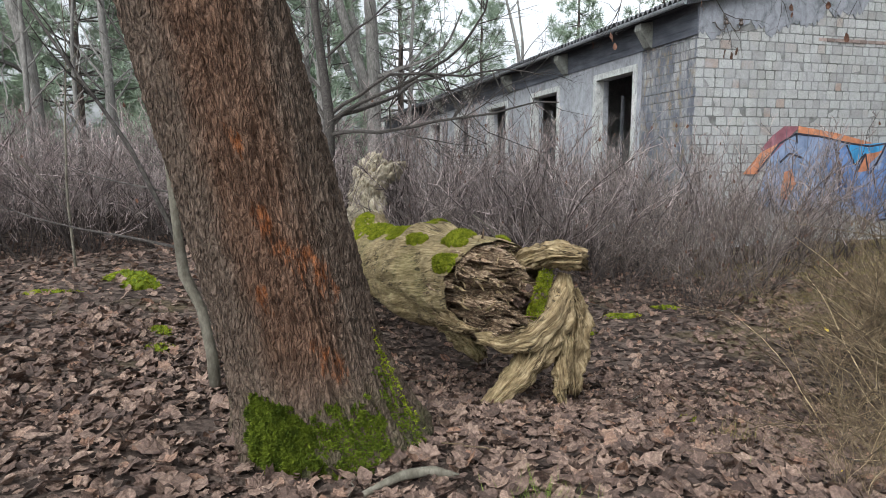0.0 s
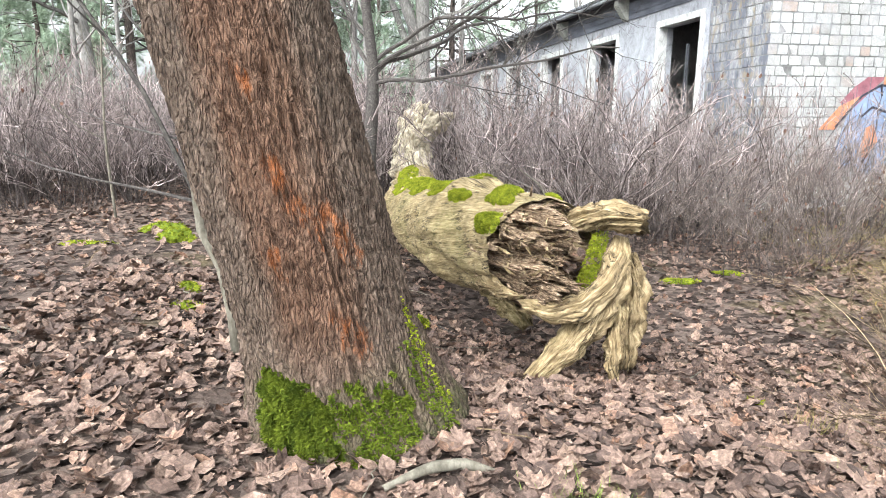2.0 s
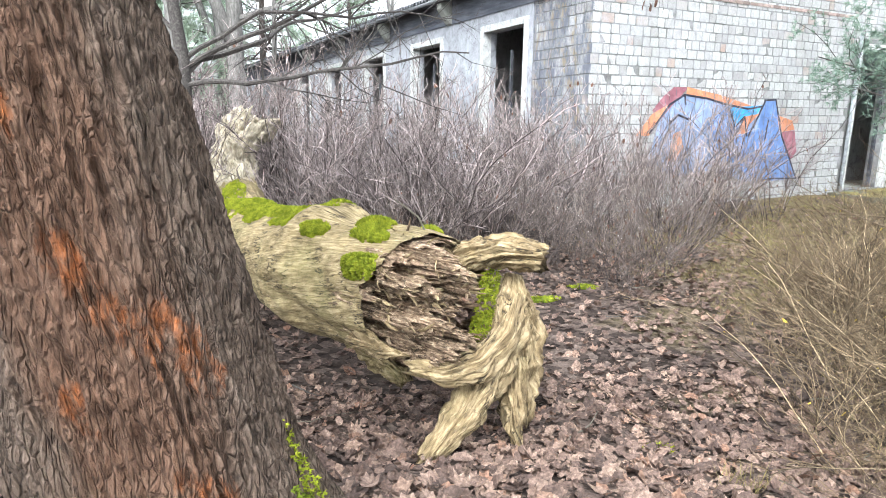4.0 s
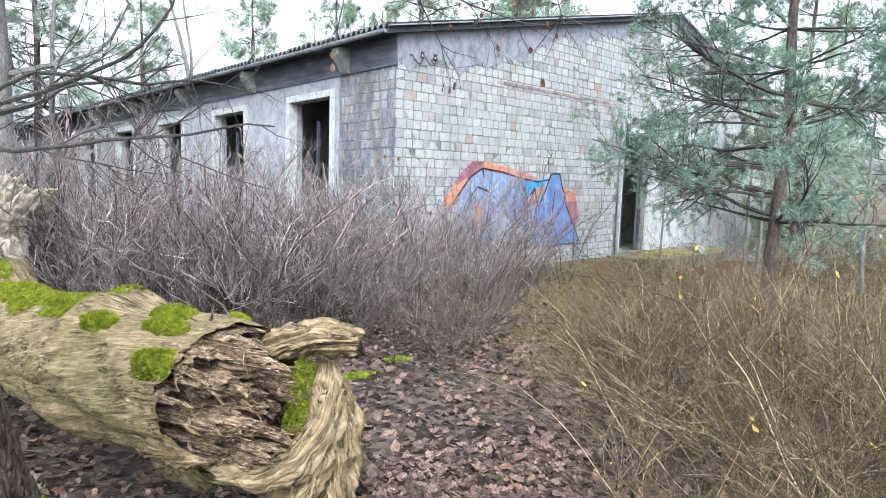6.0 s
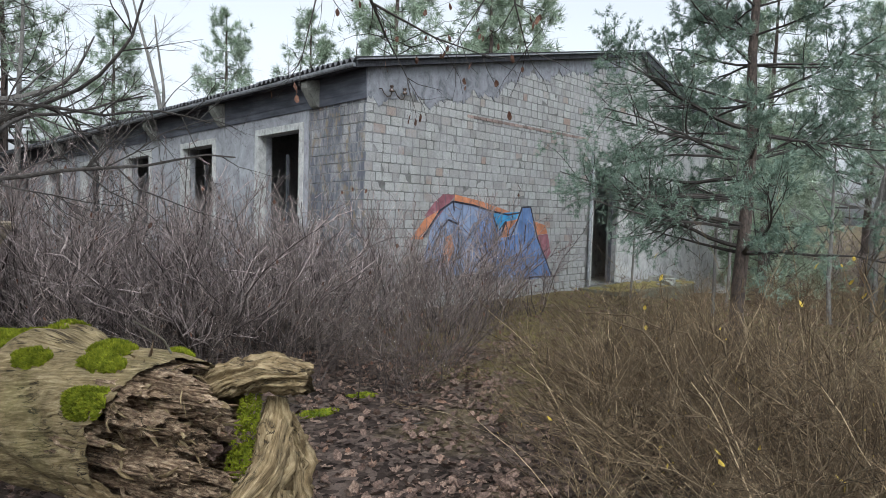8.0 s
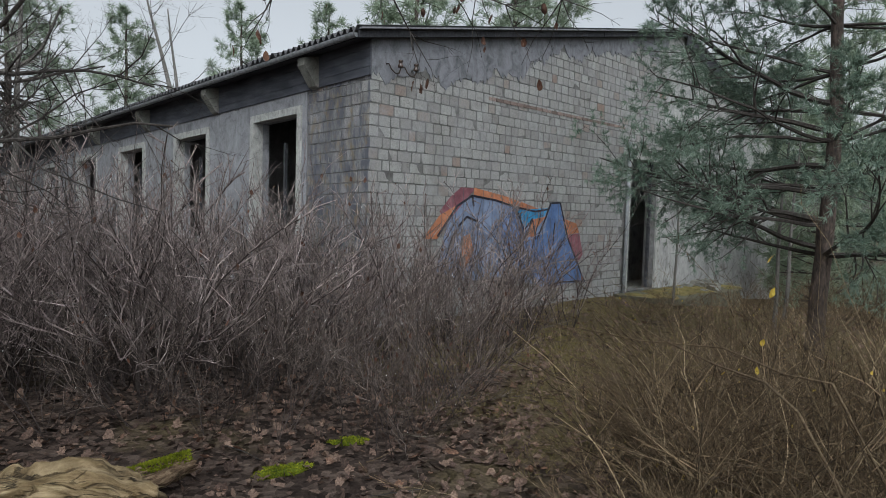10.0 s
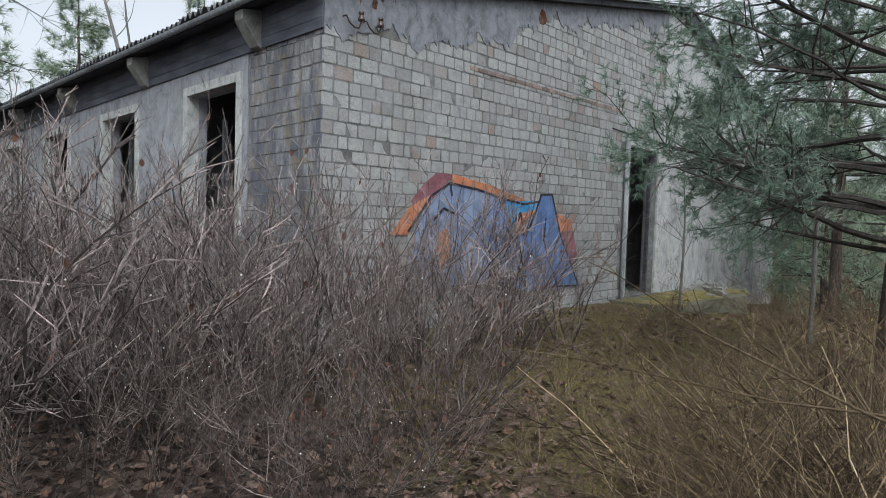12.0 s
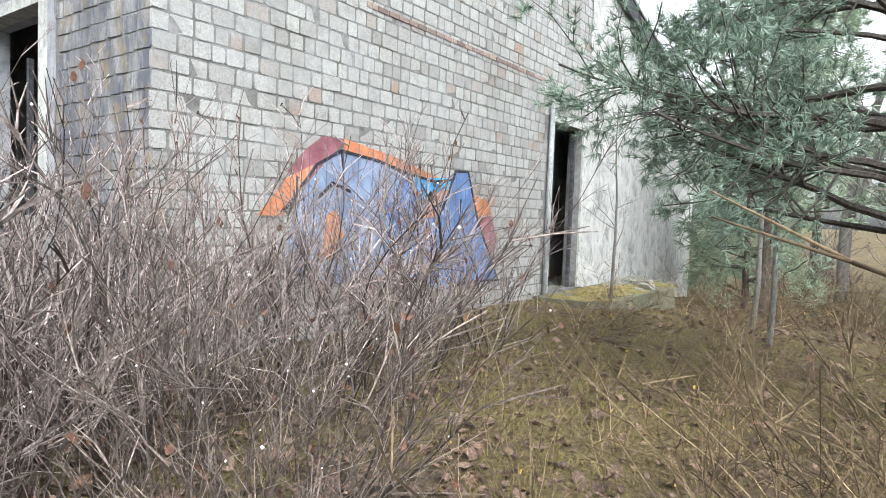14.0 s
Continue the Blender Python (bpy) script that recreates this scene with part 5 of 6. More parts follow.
def build_canes():
    rng = random.Random(47)
    for line in CANES:
        foot = line[0]
        ob = thing("bare_cane", pose(foot[0], foot[1], gz(foot[0], foot[1])), "long arching bare cane with a few yellow leaves", "cane", "arching canes")
        sh, lv = Shape(), Shape()
        pts = [Vector((foot[0] + 0.5, foot[1] - 0.6, gz(foot[0] + 0.5, foot[1] - 0.6) - 0.05))] + [Vector(p) for p in line]
        pts = [p - ob.matrix_basis.translation for p in pts]
        sh.tube(pts, [0.009 - 0.001 * i for i in range(len(pts))], 6)
        for i in range(2, len(pts)):
            d = (pts[i] - pts[i - 1]).normalized()
            for _ in range(2):
                e = (d + Vector((rng.gauss(0, 0.5), rng.gauss(0, 0.5), rng.gauss(0.1, 0.4)))).normalized()
                q = pts[i] + e * rng.uniform(0.15, 0.4)
                sh.tube([pts[i], q], [0.003, 0.0015], 4)
                if rng.random() < 0.5 and i < len(pts) - 2:
                    leaf(lv, rng, q, rng.uniform(0.015, 0.028), rng.uniform(0, 6.3), (rng.uniform(0.8, 2.0), 0.2), True)
        part("stem", sh, TWIG_OLIVE, ob, smooth=True)
        part("yellow_leaf", lv, YELLOW, ob, kind="stuff")


CANES = [[(3.77, 4.98, 0.68), (3.92, 5.25, 0.73), (4.04, 5.64, 0.72), (4.16, 6.15, 0.76), (4.28, 6.79, 0.87), (4.41, 7.41, 1.04)], [(4.39, 5.2, 0.69), (4.37, 5.45, 0.68), (4.57, 6.02, 0.7), (4.42, 6.58, 0.65), (4.14, 7.43, 0.67)]]
build_thicket()
build_brush()
build_canes()

# ---------------- trees ----------------
PLAN_TREE = [(9, 0.42, 0.05, 0.02, 9), (4, 0.5, 0.12, 0.05, 4), (5, 0.5, 0.18, 0.04, 3), (0, 0, 0.25, 0.0, 3)]


def bare_tree(seed, height, r, label, material=BARK_GREY, fork=False):
    rng = random.Random(seed)
    ob = thing("bare_tree", pose(0, 0, -40), label, "tree", "bare woodland trees")
    sh, cr = Shape(), Shape()
    n = 14
    pts = [Vector((0, 0, -0.3))]
    d = Vector((rng.gauss(0, 0.06), rng.gauss(0, 0.06), 1))
    for _ in range(n):
        d = (d + Vector((rng.gauss(0, 0.04), rng.gauss(0, 0.04), 0.03))).normalized()
        pts.append(pts[-1] + d * height / n)
    sh.tube(pts, [r * (1.25 if i == 0 else 1 - 0.85 * i / n) for i in range(n + 1)], 12)
    if fork:
        limb(sh, rng, pts[3], (0.35, 0.1, 1), height * 0.7, r * 0.65, 0, [(0, 0, 0.05, 0.03, 9)])
    for _ in range(13):
        t = rng.uniform(0.22, 1.0) * (n - 0.01)
        i = int(t)
        az = rng.uniform(0, 6.3)
        limb(cr, rng, pts[i].lerp(pts[i + 1], t - i), (math.cos(az), math.sin(az), rng.uniform(0.2, 0.9)), height * 0.3 * rng.uniform(0.5, 1.1) * (1.2 - 0.7 * t / n), r * 0.35 * (1.1 - t / n), 1, PLAN_TREE)
    part("trunk", sh, material, ob, smooth=True)
    part("crown", cr, material, ob, "bare crown of fine branches")
    return ob


def pine_tree(seed, height, r, first, reach, tufts, needle, mat_needle, label, density=1.0, twigs=(7, 0.45), heavy=(), fine=3):
    rng = random.Random(seed)
    ob = thing("pine_tree", pose(0, 0, -40), label, "pine tree", "pines")
    sh, br, nd = Shape(), Shape(), Shape()
    n = 16
    pts = [Vector((0, 0, -0.3))]
    for i in range(n):
        pts.append(pts[-1] + Vector((rng.gauss(0, 0.035), rng.gauss(0, 0.035), 1)) * height / n)
    sh.tube(pts, [r * (1.2 if i == 0 else 1 - 0.85 * i / n) for i in range(n + 1)], 14)
    z = first
    while z < height * 0.98:
        t = z / height
        for _ in range(rng.randint(3, 5)):
            i = min(n - 1, int(t * n))
            p = pts[i].lerp(pts[i + 1], t * n - i)
            az = rng.uniform(0, 6.3)
            ln = reach * (1.05 - 0.75 * t) * rng.uniform(0.6, 1.1)
            tips = []
            limb(br, rng, p, (math.cos(az), math.sin(az), rng.uniform(-0.15, 0.35)), ln, r * 0.28 * (1.15 - t), 0, [(*twigs, 0.08, 0.02, 5), (5, 0.45, 0.16, 0.05, fine), (0, 0, 0.2, 0.06, fine)], tips)
            for q, d, level in tips:
                if rng.random() < density * (0.5 if level == 1 else 1.0):
                    tuft(nd, rng, q, d, tufts, needle, needle * 0.036, 0.75)
        z += rng.uniform(0.35, 0.75) * max(1.0, height / 12)
    for zz, az, rise, ln in heavy:
        i = min(n - 1, int(zz / height * n))
        tips = []
        limb(br, rng, pts[i].lerp(pts[i + 1], zz / height * n - i), (math.cos(radians(az)), math.sin(radians(az)), rise), ln, r * 0.33, 0, [(12, 0.42, 0.1, 0.0, 5), (6, 0.45, 0.18, 0.03, 4), (0, 0, 0.2, 0.05, 3)], tips)
        for q, d, level in tips:
            tuft(nd, rng, q, d, tufts // 2, needle, needle * 0.036, 0.75)
    part("trunk", sh, BARK_PINE, ob, smooth=True)
    part("crown", br, TWIG_DARK, ob)
    part("needles", nd, mat_needle, ob, "blue-green needle sprays", kind="stuff")
    return ob


def build_big_pine():
    ob = pine_tree(91, 11.0, 0.135, 2.0, 3.6, 26, 0.115, NEEDLE, "pine with a dark trunk and spreading blue-green sprays", 1.0, (11, 0.4), [(2.1, 122, 0.12, 2.4), (2.5, 148, 0.2, 2.6), (2.9, 132, 0.15, 3.0), (3.3, 110, 0.2, 2.8), (3.8, 150, 0.2, 2.7), (4.2, 128, 0.25, 3.1)])
    ob.matrix_basis = pose(10.5, 9.1, gz(10.5, 9.1))


build_big_pine()


def put_copies(ob, spots, rng):
    first = True
    for x, y, s in spots:
        m = pose(x, y, gz(x, y) - 0.05, 0, 0, rng.uniform(0, 360))
        made = ob if first else copy_thing(ob, m)
        made.matrix_basis = m @ Matrix.Diagonal((s, s, s * rng.uniform(0.9, 1.1), 1))
        first = False


def build_woods():
    rng = random.Random(61)
    a = bare_tree(101, 14, 0.22, "tall bare grey-barked woodland tree", fork=True)
    b = bare_tree(102, 11, 0.13, "slender bare woodland tree with fine twigs")
    c = bare_tree(103, 8, 0.08, "thin bare young tree")
    put_copies(a, [(-1.9, 19.0, 1.1), (-6.5, 22.0, 1.0), (-11.0, 18.0, 1.0), (-16.0, 27.0, 1.2), (-3.5, 30.0, 1.2), (6.0, 48.0, 1.2), (24.0, 13.0, 1.0), (33.0, 18.0, 1.2), (-22.0, 16.0, 1.1), (3.0, -12.0, 1.2), (-9.0, -8.0, 1.2), (14.0, -7.0, 1.1)], rng)
    put_copies(b, [(-3.0, 16.5, 1.0), (-4.6, 18.0, 1.0), (-7.8, 15.5, 1.0), (-9.5, 20.0, 1.0), (-13.0, 14.0, 1.0), (-5.5, 26.0, 1.2), (-2.0, 34.0, 1.2), (20.0, 9.5, 0.9), (28.0, 14.5, 1.0), (18.0, 5.0, 0.9), (-15.0, 20.0, 1.1), (14.0, 47.0, 1.2), (30.0, 26.0, 1.2), (24.0, 8.0, 1.0), (36.0, 12.0, 1.2)], rng)
    put_copies(c, [(-5.2, 13.4, 0.9), (-6.8, 12.5, 0.8), (-8.5, 13.5, 1.0), (15.0, 8.5, 0.7), (13.0, 11.5, 0.6), (15.5, 13.0, 0.7), (17.0, 11.0, 0.8), (12.5, 7.0, 0.7), (-10.5, 11.5, 0.9), (21.0, 12.0, 0.9), (14.2, 15.2, 0.5)], rng)
    p = pine_tree(111, 13, 0.2, 3.5, 3.4, 7, 0.4, NEEDLE_HAZED, "far pine with a green crown paled for haze", 0.5, (5, 0.45), (), 0)
    q = pine_tree(112, 8, 0.13, 0.7, 2.6, 7, 0.4, NEEDLE_HAZED, "far young pine with green boughs to the ground", 0.5, (5, 0.45), (), 0)
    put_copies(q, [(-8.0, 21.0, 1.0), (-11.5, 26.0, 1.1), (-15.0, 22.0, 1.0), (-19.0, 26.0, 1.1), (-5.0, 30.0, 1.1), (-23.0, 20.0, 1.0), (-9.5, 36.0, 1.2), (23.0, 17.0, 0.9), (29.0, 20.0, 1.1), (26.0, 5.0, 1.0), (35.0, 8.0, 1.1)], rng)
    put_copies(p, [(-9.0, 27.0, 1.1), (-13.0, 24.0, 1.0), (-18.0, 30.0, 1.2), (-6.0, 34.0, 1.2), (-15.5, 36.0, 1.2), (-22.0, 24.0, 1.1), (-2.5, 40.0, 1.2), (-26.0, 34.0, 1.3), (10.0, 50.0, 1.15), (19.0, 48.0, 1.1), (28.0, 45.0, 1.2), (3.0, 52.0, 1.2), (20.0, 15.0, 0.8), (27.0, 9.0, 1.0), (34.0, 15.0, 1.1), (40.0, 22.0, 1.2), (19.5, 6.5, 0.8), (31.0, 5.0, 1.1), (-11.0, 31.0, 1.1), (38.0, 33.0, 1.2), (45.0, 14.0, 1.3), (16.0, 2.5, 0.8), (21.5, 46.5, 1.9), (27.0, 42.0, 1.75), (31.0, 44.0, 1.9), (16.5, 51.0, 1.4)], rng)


build_woods()


def build_fork_tree():
    """The low spreading tree behind the log, its boughs reaching sideways."""
    rng = random.Random(71)
    ob = thing("spreading_tree", pose(-1.9, 10.6, gz(-1.9, 10.6)), "low dark tree with bare boughs spreading sideways", "tree")
    sh, cr = Shape(), Shape()
    sh.tube([(0.1, 0, -0.2), (0.0, 0, 0.8), (0.08, 0, 1.7), (0.1, 0, 2.3), (-0.1, 0.1, 4.0), (0.1, 0.1, 6.0)], [0.13, 0.11, 0.1, 0.085, 0.06, 0.02], 9)
    part("trunk", sh, TWIG_DARK, ob, smooth=True)
    plan = [(11, 0.4, 0.15, 0.0, 6), (7, 0.5, 0.2, 0.015, 4), (5, 0.5, 0.24, 0.01, 3), (0, 0, 0.25, 0, 3)]
    for z, d, ln, r in ((2.1, (1, 0.12, 0.5), 4.6, 0.06), (2.0, (1, -0.1, 0.3), 3.8, 0.045), (2.2, (0.8, 0.2, 0.8), 4.0, 0.05), (2.3, (0.6, -0.1, 0.9), 3.6, 0.045), (2.2, (-0.5, 0.1, 0.9), 3.2, 0.05), (2.6, (-0.8, 0.2, 0.6), 2.8, 0.04), (3.2, (0.7, 0.3, 0.6), 2.6, 0.03), (4.2, (0.5, -0.2, 0.7), 2.2, 0.025)):
        limb(cr, rng, (0.08, 0, z), d, ln, r * 0.75, 0, plan)
    part("crown", cr, TWIG_DARK, ob)


build_fork_tree()


def build_saplings():
    rng = random.Random(81)
    ob = thing("sapling", pose(-1.52, 4.15, gz(-1.52, 4.15)), "crooked smooth-barked sapling beside the oak", "tree")
    sh = Shape()
    sh.tube([(0.02, 0, -0.1), (0.0, 0, 0.25), (-0.05, 0, 0.55), (-0.15, 0, 0.78), (-0.17, 0, 1.0), (-0.2, 0, 1.5), (-0.27, 0.02, 2.0), (-0.3, 0.03, 3.0)], [0.042, 0.036, 0.033, 0.036, 0.03, 0.026, 0.022, 0.01], 12)
    part("trunk", sh, BARK_SAPLING, ob, smooth=True)
    sh = Shape()
    plan = [(5, 0.4, 0.07, 0.015, 5), (3, 0.5, 0.15, 0.02, 3), (0, 0, 0.2, 0, 3)]
    for z, d, ln, r in ((0.98, (-0.3, -0.05, 1), 2.6, 0.017), (0.95, (-1, 0.0, 0.12), 1.3, 0.011), (1.3, (-0.8, 0.2, 0.25), 0.9, 0.008), (1.9, (-0.6, 0.1, 0.8), 1.2, 0.01), (2.3, (0.3, 0.2, 0.9), 1.0, 0.009)):
        limb(sh, rng, (-0.17 - 0.05 * (z - 1), 0, z), d, ln, r, 0, plan)
    part("crown", sh, TWIG_DARK, ob)
    for x, y, h, r, tilt in ((-3.35, 4.5, 3.6, 0.02, -2), (-4.9, 8.6, 3.5, 0.02, -4)):
        ob = thing("young_shoot", pose(x, y, gz(x, y), 0, tilt, 0), "thin bare young shoot in the leaf litter", "sapling", "young shoots")
        sh = Shape()
        limb(sh, rng, (0, 0, -0.1), (0.02, 0, 1), h, r, 0, [(9, 0.3, 0.05, 0.02, 7), (4, 0.5, 0.12, 0.04, 4), (0, 0, 0.2, 0, 3)])
        part("stem", sh, BARK_SAPLING, ob, smooth=True)


build_saplings()

# ---------------- the forest floor ----------------


def clear_of(x, y):
    """Not inside the oak or the log."""
    if math.hypot(x - OAK[0], y - OAK[1]) < 0.46:
        return False
    return True


def build_litter():
    rng = random.Random(51)
    sh = Shape()
    zones = ((-3.4, 3.4, 0.8, 6.2, 9500, 0.05), (-7.0, 7.0, 1.0, 11.5, 12500, 0.05), (-10.0, 9.0, -2.0, 16.0, 3000, 0.06), (4.0, 10.0, 7.5, 13.5, 3200, 0.036), (4.0, 24.0, 4.0, 17.0, 8500, 0.055), (-3.4, 3.4, 1.0, 6.4, 6000, 0.024))
    for x0, x1, y0, y1, count, size in zones:
        k = 0
        while k < count:
            x, y = rng.uniform(x0, x1), rng.uniform(y0, y1)
            k += 1
            if not clear_of(x, y) or (x > 3 + 0.4 * (y - 4) and rng.random() < 0.45):
                continue
            leaf(sh, rng, (x, y, gz(x, y) + rng.uniform(0.0, 0.035)), size * rng.choice((0.45, 0.6, 0.8, 1.0, 1.35)), rng.uniform(0, 6.3), (rng.gauss(0, 0.42), rng.gauss(0, 0.42)))
    solid("leaf_litter", sh, LEAF, pose(0, 0, 0), "carpet of curled brown maple leaves on the forest floor", "leaf litter", kind="stuff")
    # dead twigs among the leaves
    for k in range(46):
        x, y = rng.uniform(-4, 4.5), rng.uniform(1.6, 9.5)
        if not clear_of(x, y):
            continue
        st = Shape()
        az, ln, r = rng.uniform(0, 6.3), rng.uniform(0.25, 1.1), rng.uniform(0.003, 0.009)
        pts = []
        for i in range(6):
            px, py = x + ln * i / 5 * math.cos(az) + rng.gauss(0, 0.015), y + ln * i / 5 * math.sin(az) + rng.gauss(0, 0.015)
            pts.append((px, py, gz(px, py) + 0.03 + rng.uniform(0, 0.02)))
        st.tube(pts, [r * (1 - 0.12 * i) for i in range(6)], 5)
        solid("fallen_twig", st, rng.choice((TWIG_DARK, TWIG_OLIVE, BARK_SAPLING)), pose(0, 0, 0), "thin dead twig lying on the leaves", "twig", "dead twigs")
    # the thick pale stick beside the oak's foot
    st = Shape()
    ribbed(st, [(-0.36, 2.72, gz(-0.36, 2.72) + 0.03), (-0.2, 2.83, gz(-0.2, 2.83) + 0.05), (-0.05, 2.88, gz(-0.05, 2.88) + 0.05), (0.06, 2.86, gz(0.06, 2.86) + 0.04)], [0.014, 0.022, 0.024, 0.018], rng, 20, 12, 0.2)
    solid("stick", st, BARK_SAPLING, pose(0, 0, 0), "thick pale stick beside the foot of the oak", "stick", smooth=True)


def build_chunk():
    rng = random.Random(57)
    ob = thing("broken_wood", pose(1.15, 8.35, gz(1.15, 8.35)), "mossy broken chunk of rotten wood on the ground", "wood")
    sh = Shape()
    ribbed(sh, [(-0.45, -0.1, 0.06), (-0.1, 0.0, 0.1), (0.25, 0.05, 0.14), (0.5, 0.1, 0.16)], [0.07, 0.12, 0.12, 0.06], rng, 40, 36, 0.4, 6, 0.8, 0.9)
    part("chunk", sh, WOOD_ROT, ob, smooth=True)
    sh = Shape()

    def spot():
        t, a = rng.uniform(0.3, 1.0), rng.uniform(-0.9, 0.9)
        n = Vector((0, math.sin(a), math.cos(a)))
        return Vector((-0.45, -0.1, 0.07)).lerp(Vector((0.5, 0.1, 0.16)), t) + n * 0.11, n

    moss_cover(sh, rng, spot, 900, 0.024)
    part("moss", sh, MOSS, ob)
    for x, y, ln, az in ((-0.6, -0.35, 0.4, 20), (-0.9, 0.1, 0.35, -30), (-0.3, 0.4, 0.3, 70)):
        d = Vector((math.cos(radians(az)), math.sin(radians(az)), 0.08))
        p = Vector((1.15 + x, 8.35 + y, gz(1.15 + x, 8.35 + y) + 0.05))
        sh = Shape()
        ribbed(sh, [p, p + d * ln * 0.5, p + d * ln], [0.03, 0.05, 0.02], rng, 20, 16, 0.45)
        solid("wood_fragment", sh, WOOD_ROT, pose(0, 0, 0), "reddish-brown fragment of rotten wood on leaves", "wood", "wood fragments", smooth=True)


build_chunk()


def build_moss_patches():
    rng = random.Random(52)
    for x, y, rx, ry, h in ((-3.4, 7.2, 0.2, 0.14, 0.13), (-3.75, 7.6, 0.28, 0.2, 0.12), (-4.2, 6.9, 0.3, 0.06, 0.04), (-2.3, 5.1, 0.14, 0.08, 0.05), (-2.5, 5.6, 0.1, 0.08, 0.08), (2.39, 8.5, 0.3, 0.12, 0.05), (3.1, 8.9, 0.2, 0.1, 0.05), (1.7, 7.7, 0.16, 0.12, 0.05), (-0.75, 6.2, 0.22, 0.14, 0.1), (1.9, 4.9, 0.12, 0.08, 0.03), (1.1, 8.3, 0.2, 0.12, 0.14), (-1.0, 9.8, 0.3, 0.2, 0.08)):
        ob = thing("moss_patch", pose(x, y, gz(x, y)), "cushion of bright green moss on the ground", "moss", "moss patches")
        sh = Shape()
        cushion(sh, rng, (0, 0, 0), rx, ry, h, x)
        part("cushion", sh, MOSS_DARK, ob, smooth=True)
        sp = Shape()

        def spot():
            a, e = rng.uniform(0, 6.3), math.asin(rng.random())
            f = 1 + 0.4 * noise.noise((math.cos(a) * 1.7 + x, math.sin(a) * 1.7, e * 1.5))
            n = Vector((math.cos(a) * math.cos(e), math.sin(a) * math.cos(e), math.sin(e)))
            return Vector((rx * f * n.x, ry * f * n.y, h * f * n.z - 0.02)), n

        moss_cover(sp, rng, spot, int(2600 * (rx * ry) ** 0.5), 0.026)
        part("moss_top", sp, MOSS, ob, kind="stuff")


def build_grass():
    rng = random.Random(53)
    kinds = []
    for k, (mt, h, count) in enumerate(((FRESH, 0.15, 90), (STRAW, 0.24, 50), (GRASS, 0.22, 70))):
        sh = Shape()
        for _ in range(count):
            p = Vector((rng.gauss(0, 0.07), rng.gauss(0, 0.07), -0.02))
            tuft(sh, rng, p, (rng.gauss(0, 0.3), rng.gauss(0, 0.3), 1), 1, h, 0.003, 0.35)
        kinds.append(solid("grass_tuft", sh, mt, pose(0, 0, -20), "small tuft of thin winter grass", "grass", "grass tufts", "stuff"))
    places = [(-1.25, 2.2, 0.8), (2.0, 4.2, 1.1)]
    for _ in range(14):
        y = rng.uniform(3.0, 13.0)
        x = 2.4 + 0.55 * (y - 3.5) + abs(rng.gauss(0, 2.4))
        if local(x, y)[1] < -0.3:
            places.append((x, y, rng.uniform(0.7, 1.1)))
    scatter(kinds[1:], places, rng)
    scatter(kinds[:1], [(0.46, 2.55, 1.1), (0.38, 2.66, 0.9), (0.55, 2.62, 0.8), (-1.4, 2.3, 0.8), (1.7, 3.2, 0.6)], rng)
    # the grassy clearing, too fine to count
    sh = Shape()
    for k in range(14000):
        y = rng.uniform(3.0, 17.0)
        x = 2.8 + 0.5 * (y - 3.5) + abs(rng.gauss(0, 4.5))
        if local(x, y)[1] > -0.2 and local(x, y)[0] < 23:
            continue
        tuft(sh, rng, Vector((x, y, gz(x, y) - 0.01)), (0, 0, 1), 3, 0.1, 0.004, 0.9)
    for k in range(5000):
        x, y = rng.uniform(4.2, 9.5), rng.uniform(7.5, 13.0)
        if local(x, y)[1] < -0.2 and noise.noise((x * 1.1, y * 1.1, 2)) > -0.12:
            tuft(sh, rng, Vector((x, y, gz(x, y) - 0.01)), (0, 0, 1), 3, 0.12, 0.003, 0.8)
    solid("meadow_grass", sh, GRASS, pose(0, 0, 0), "thin yellow-green winter grass in the clearing", "grass", kind="stuff")


build_litter()
build_moss_patches()
build_grass()

# ---------------- pieces: wall blocks, then single leaves ----------------


def block_mesh(name, material, seed=0):
    """A unit block with worn corners and uneven edges."""
    rng = random.Random(seed)
    rim = []
    for x, z, hx, hz in ((0, 0, 1, 1), (1, 0, -1, 1), (1, 1, -1, -1), (0, 1, 1, -1)):
        a, b = rng.uniform(0.015, 0.1), rng.uniform(0.03, 0.16)
        pair = [(x, z + hz * b), (x + hx * a, z)]
        rim += pair if hx == hz else pair[::-1]
    sh = Shape()
    top = [(0.5 + (x - 0.5) * rng.uniform(0.93, 0.97), rng.uniform(0, 0.006), 0.5 + (z - 0.5) * rng.uniform(0.9, 0.96)) for x, z in rim]
    sh.add([(x, 0.03, z) for x, z in rim] + top, [tuple(range(8, 16))] + [(k, (k + 1) % 8, (k + 1) % 8 + 8, k + 8) for k in range(8)])
    return mesh_of(name, sh, material)


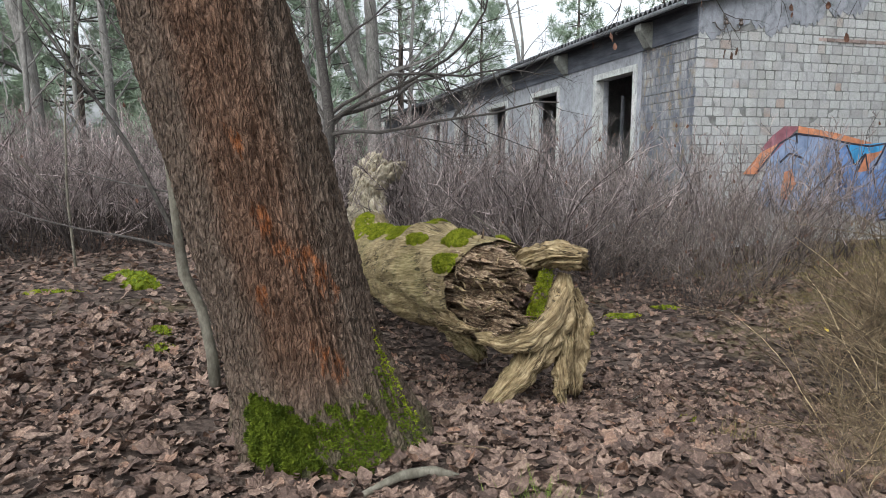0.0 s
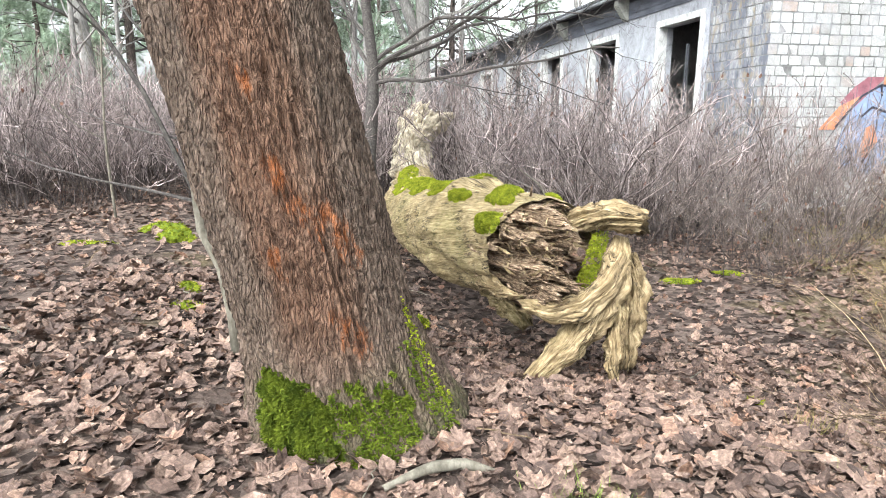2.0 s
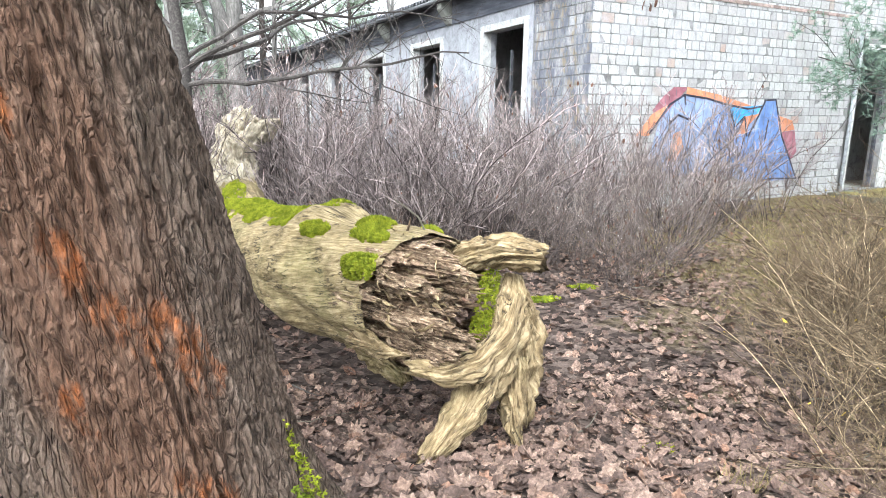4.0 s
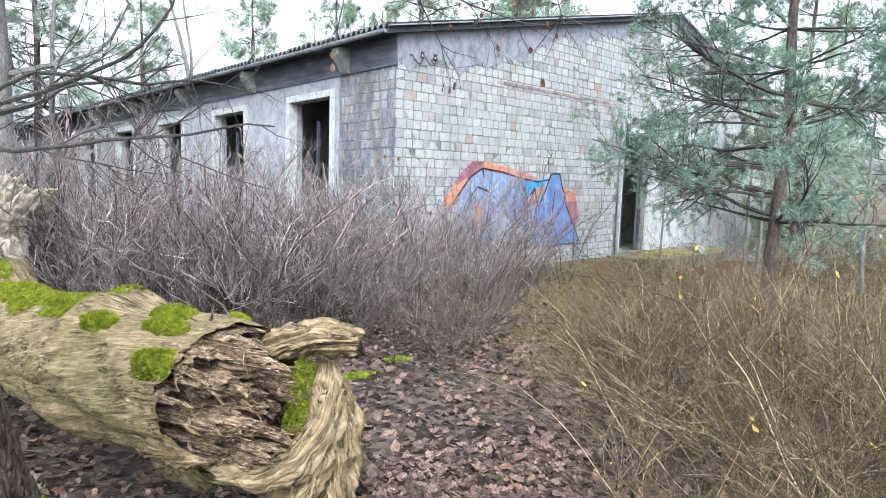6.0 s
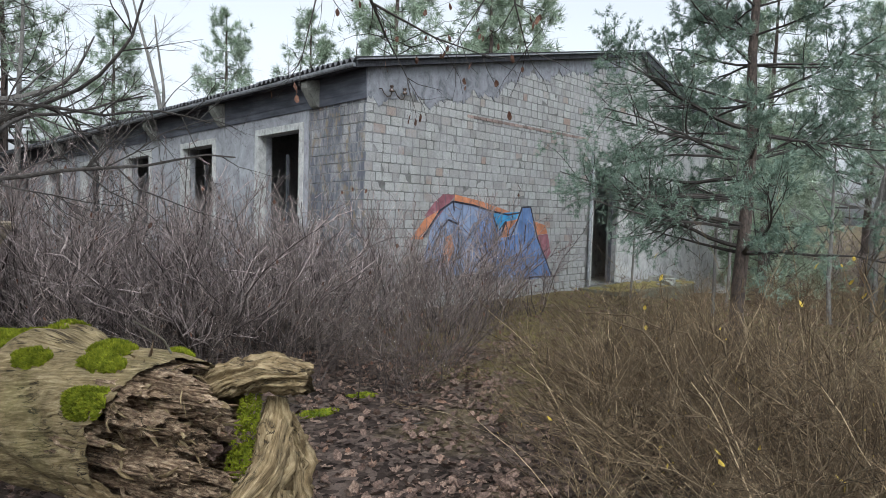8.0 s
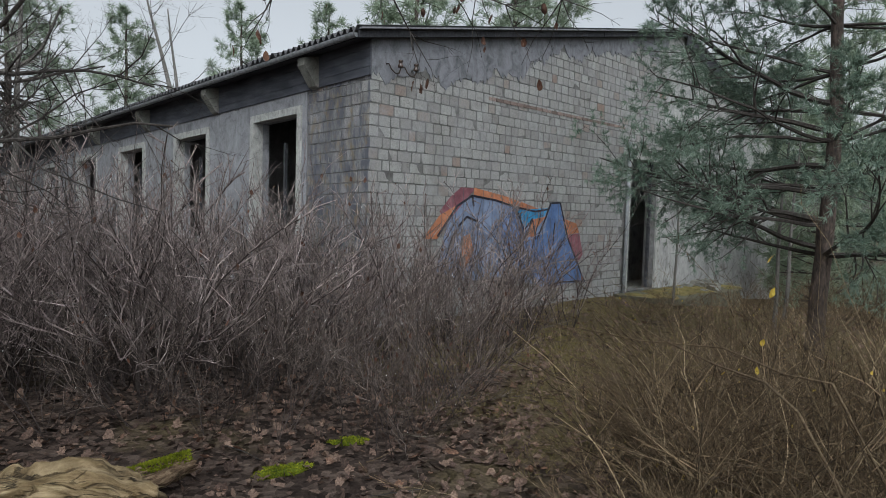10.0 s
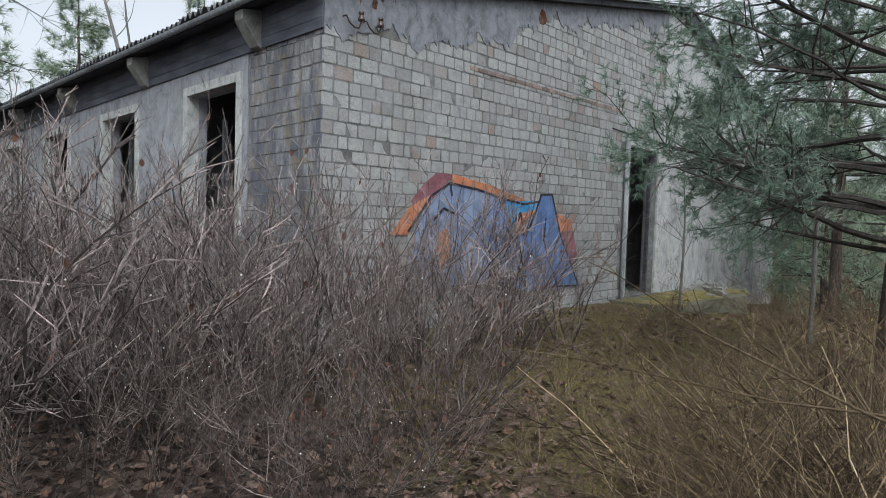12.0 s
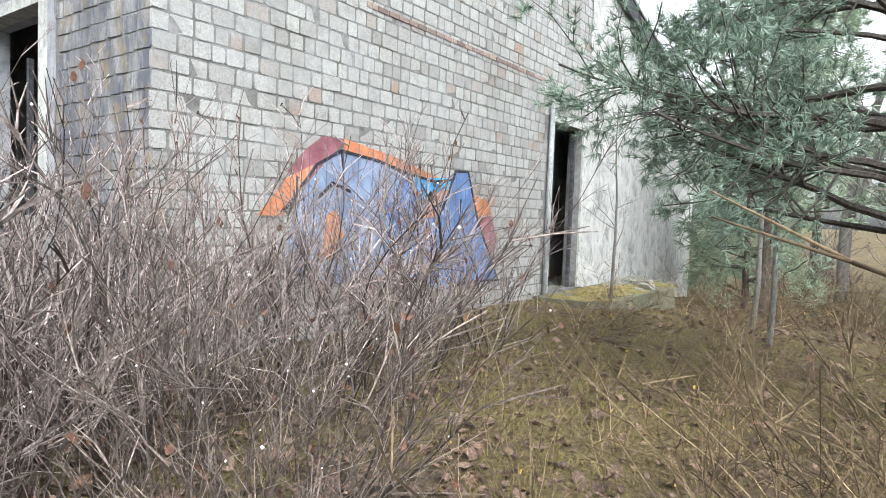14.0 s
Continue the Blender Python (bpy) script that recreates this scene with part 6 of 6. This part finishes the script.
def lay_blocks():
    rng = random.Random(62)
    forms, stains = [block_mesh("block", BLOCK, k) for k in range(7)], [block_mesh("stained_block", BLOCK_STAIN, k + 20) for k in range(5)]
    joint = 0.011
    rest = Shape()
    made = 0
    rows = int((roof_z(RIDGE) - FOOT) / BLOCK_H)
    for j in range(rows):
        z = FOOT + j * BLOCK_H
        s = -0.0
        first = True
        while s < SPAN:
            w = rng.choice((0.19, 0.22, 0.25, 0.3, 0.36))
            if first and j % 2:
                w = 0.2
            first = False
            s0, s1 = s, s + w
            s = s1
            mid = (s0 + s1) / 2
            if s1 > DOOR1 + 0.3 or (s1 > DOOR0 - 0.17 and s0 < DOOR1 + 0.26 and DOORZ0 - 0.1 < z + 0.1 < DOORZ1 + 0.2):
                if s1 > DOOR1 + 0.3 and z < 4.0:
                    continue
                if s1 <= DOOR1 + 0.3:
                    continue
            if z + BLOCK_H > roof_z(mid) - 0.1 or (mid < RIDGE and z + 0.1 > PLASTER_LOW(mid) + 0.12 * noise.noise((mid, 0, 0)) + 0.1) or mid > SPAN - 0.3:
                continue
            y = 0.016 - rng.uniform(0.0, 0.012)
            jx, jz = rng.uniform(0.008, 0.028), rng.uniform(0.005, 0.02)
            me = rng.choice(forms)
            if mid < 5.3 and z > 0.1 and made < 300 or (mid < 3.0 and z > -0.1 and made < 300):
                ob = new("block", me)
                ob.parent = gable
                ob.matrix_basis = Matrix.Translation((s0 + jx / 2, y, z + jz / 2)) @ Matrix.Rotation(rng.gauss(0, 0.02), 4, "Y") @ Matrix.Diagonal((w - jx, 1, BLOCK_H - jz, 1))
                made += 1
            else:
                rest.add([(s0 + jx / 2 + (w - jx) * p[0], y + p[1], z + jz / 2 + (BLOCK_H - jz) * p[2]) for p in (v.co for v in me.vertices)], [tuple(p.vertices) for p in me.polygons])
    part("blockwork", rest, BLOCK_REST, gable, "weathered pale concrete blocks", kind="stuff")
    for j in range(rows):
        z = FOOT + j * BLOCK_H
        if z < -0.4 or z + BLOCK_H > 4.25:
            continue
        s = 0.03 if j % 2 else 0.0
        while s < 1.85:
            w = min(rng.choice((0.2, 0.25, 0.32)), 1.97 - s)
            ob = new("block", rng.choice(stains))
            ob.parent = corner
            ob.matrix_basis = Matrix.Translation((0.012 - rng.uniform(0.0, 0.012), s + w - joint / 2, z - FALL * s + joint / 2)) @ Matrix.Rotation(-math.pi / 2, 4, "Z") @ Matrix.Diagonal((w - joint * 1.6, 1, BLOCK_H - joint, 1))
            s += w


def lay_leaves():
    rng = random.Random(63)
    shapes = []
    for k in range(10):
        sh = Shape()
        leaf(sh, rng, (0, 0, 0), 0.06, 0, (0, 0))
        shapes.append(mesh_of("leaf", sh, LEAF_ONE))
    k = 0
    while k < 290:
        x, y = rng.uniform(-2.2, 2.0), rng.uniform(1.5, 4.2)
        if not clear_of(x, y):
            continue
        ob = new("leaf", rng.choice(shapes))
        ob.parent = ground
        s = rng.uniform(0.75, 1.35)
        ob.matrix_basis = pose(x, y, gz(x, y) + rng.uniform(0.025, 0.05), rng.gauss(0, 17), rng.gauss(0, 17), rng.uniform(0, 360)) @ Matrix.Diagonal((s, s, s, 1))
        k += 1


def lay_band():
    """A single course of faded red brick across the gable."""
    rng = random.Random(66)
    me = block_mesh("brick", BRICK)
    s = 3.2
    while s < DOOR0 - 0.4:
        ob = new("brick", me)
        ob.parent = gable
        w = rng.choice((0.12, 0.24, 0.24))
        ob.matrix_basis = Matrix.Translation((s, -0.006 + rng.uniform(0, 0.006), 3.8 + 0.075)) @ Matrix.Diagonal((w - 0.012, 1, 0.075, 1))
        s += w


lay_blocks()
lay_band()
lay_leaves()
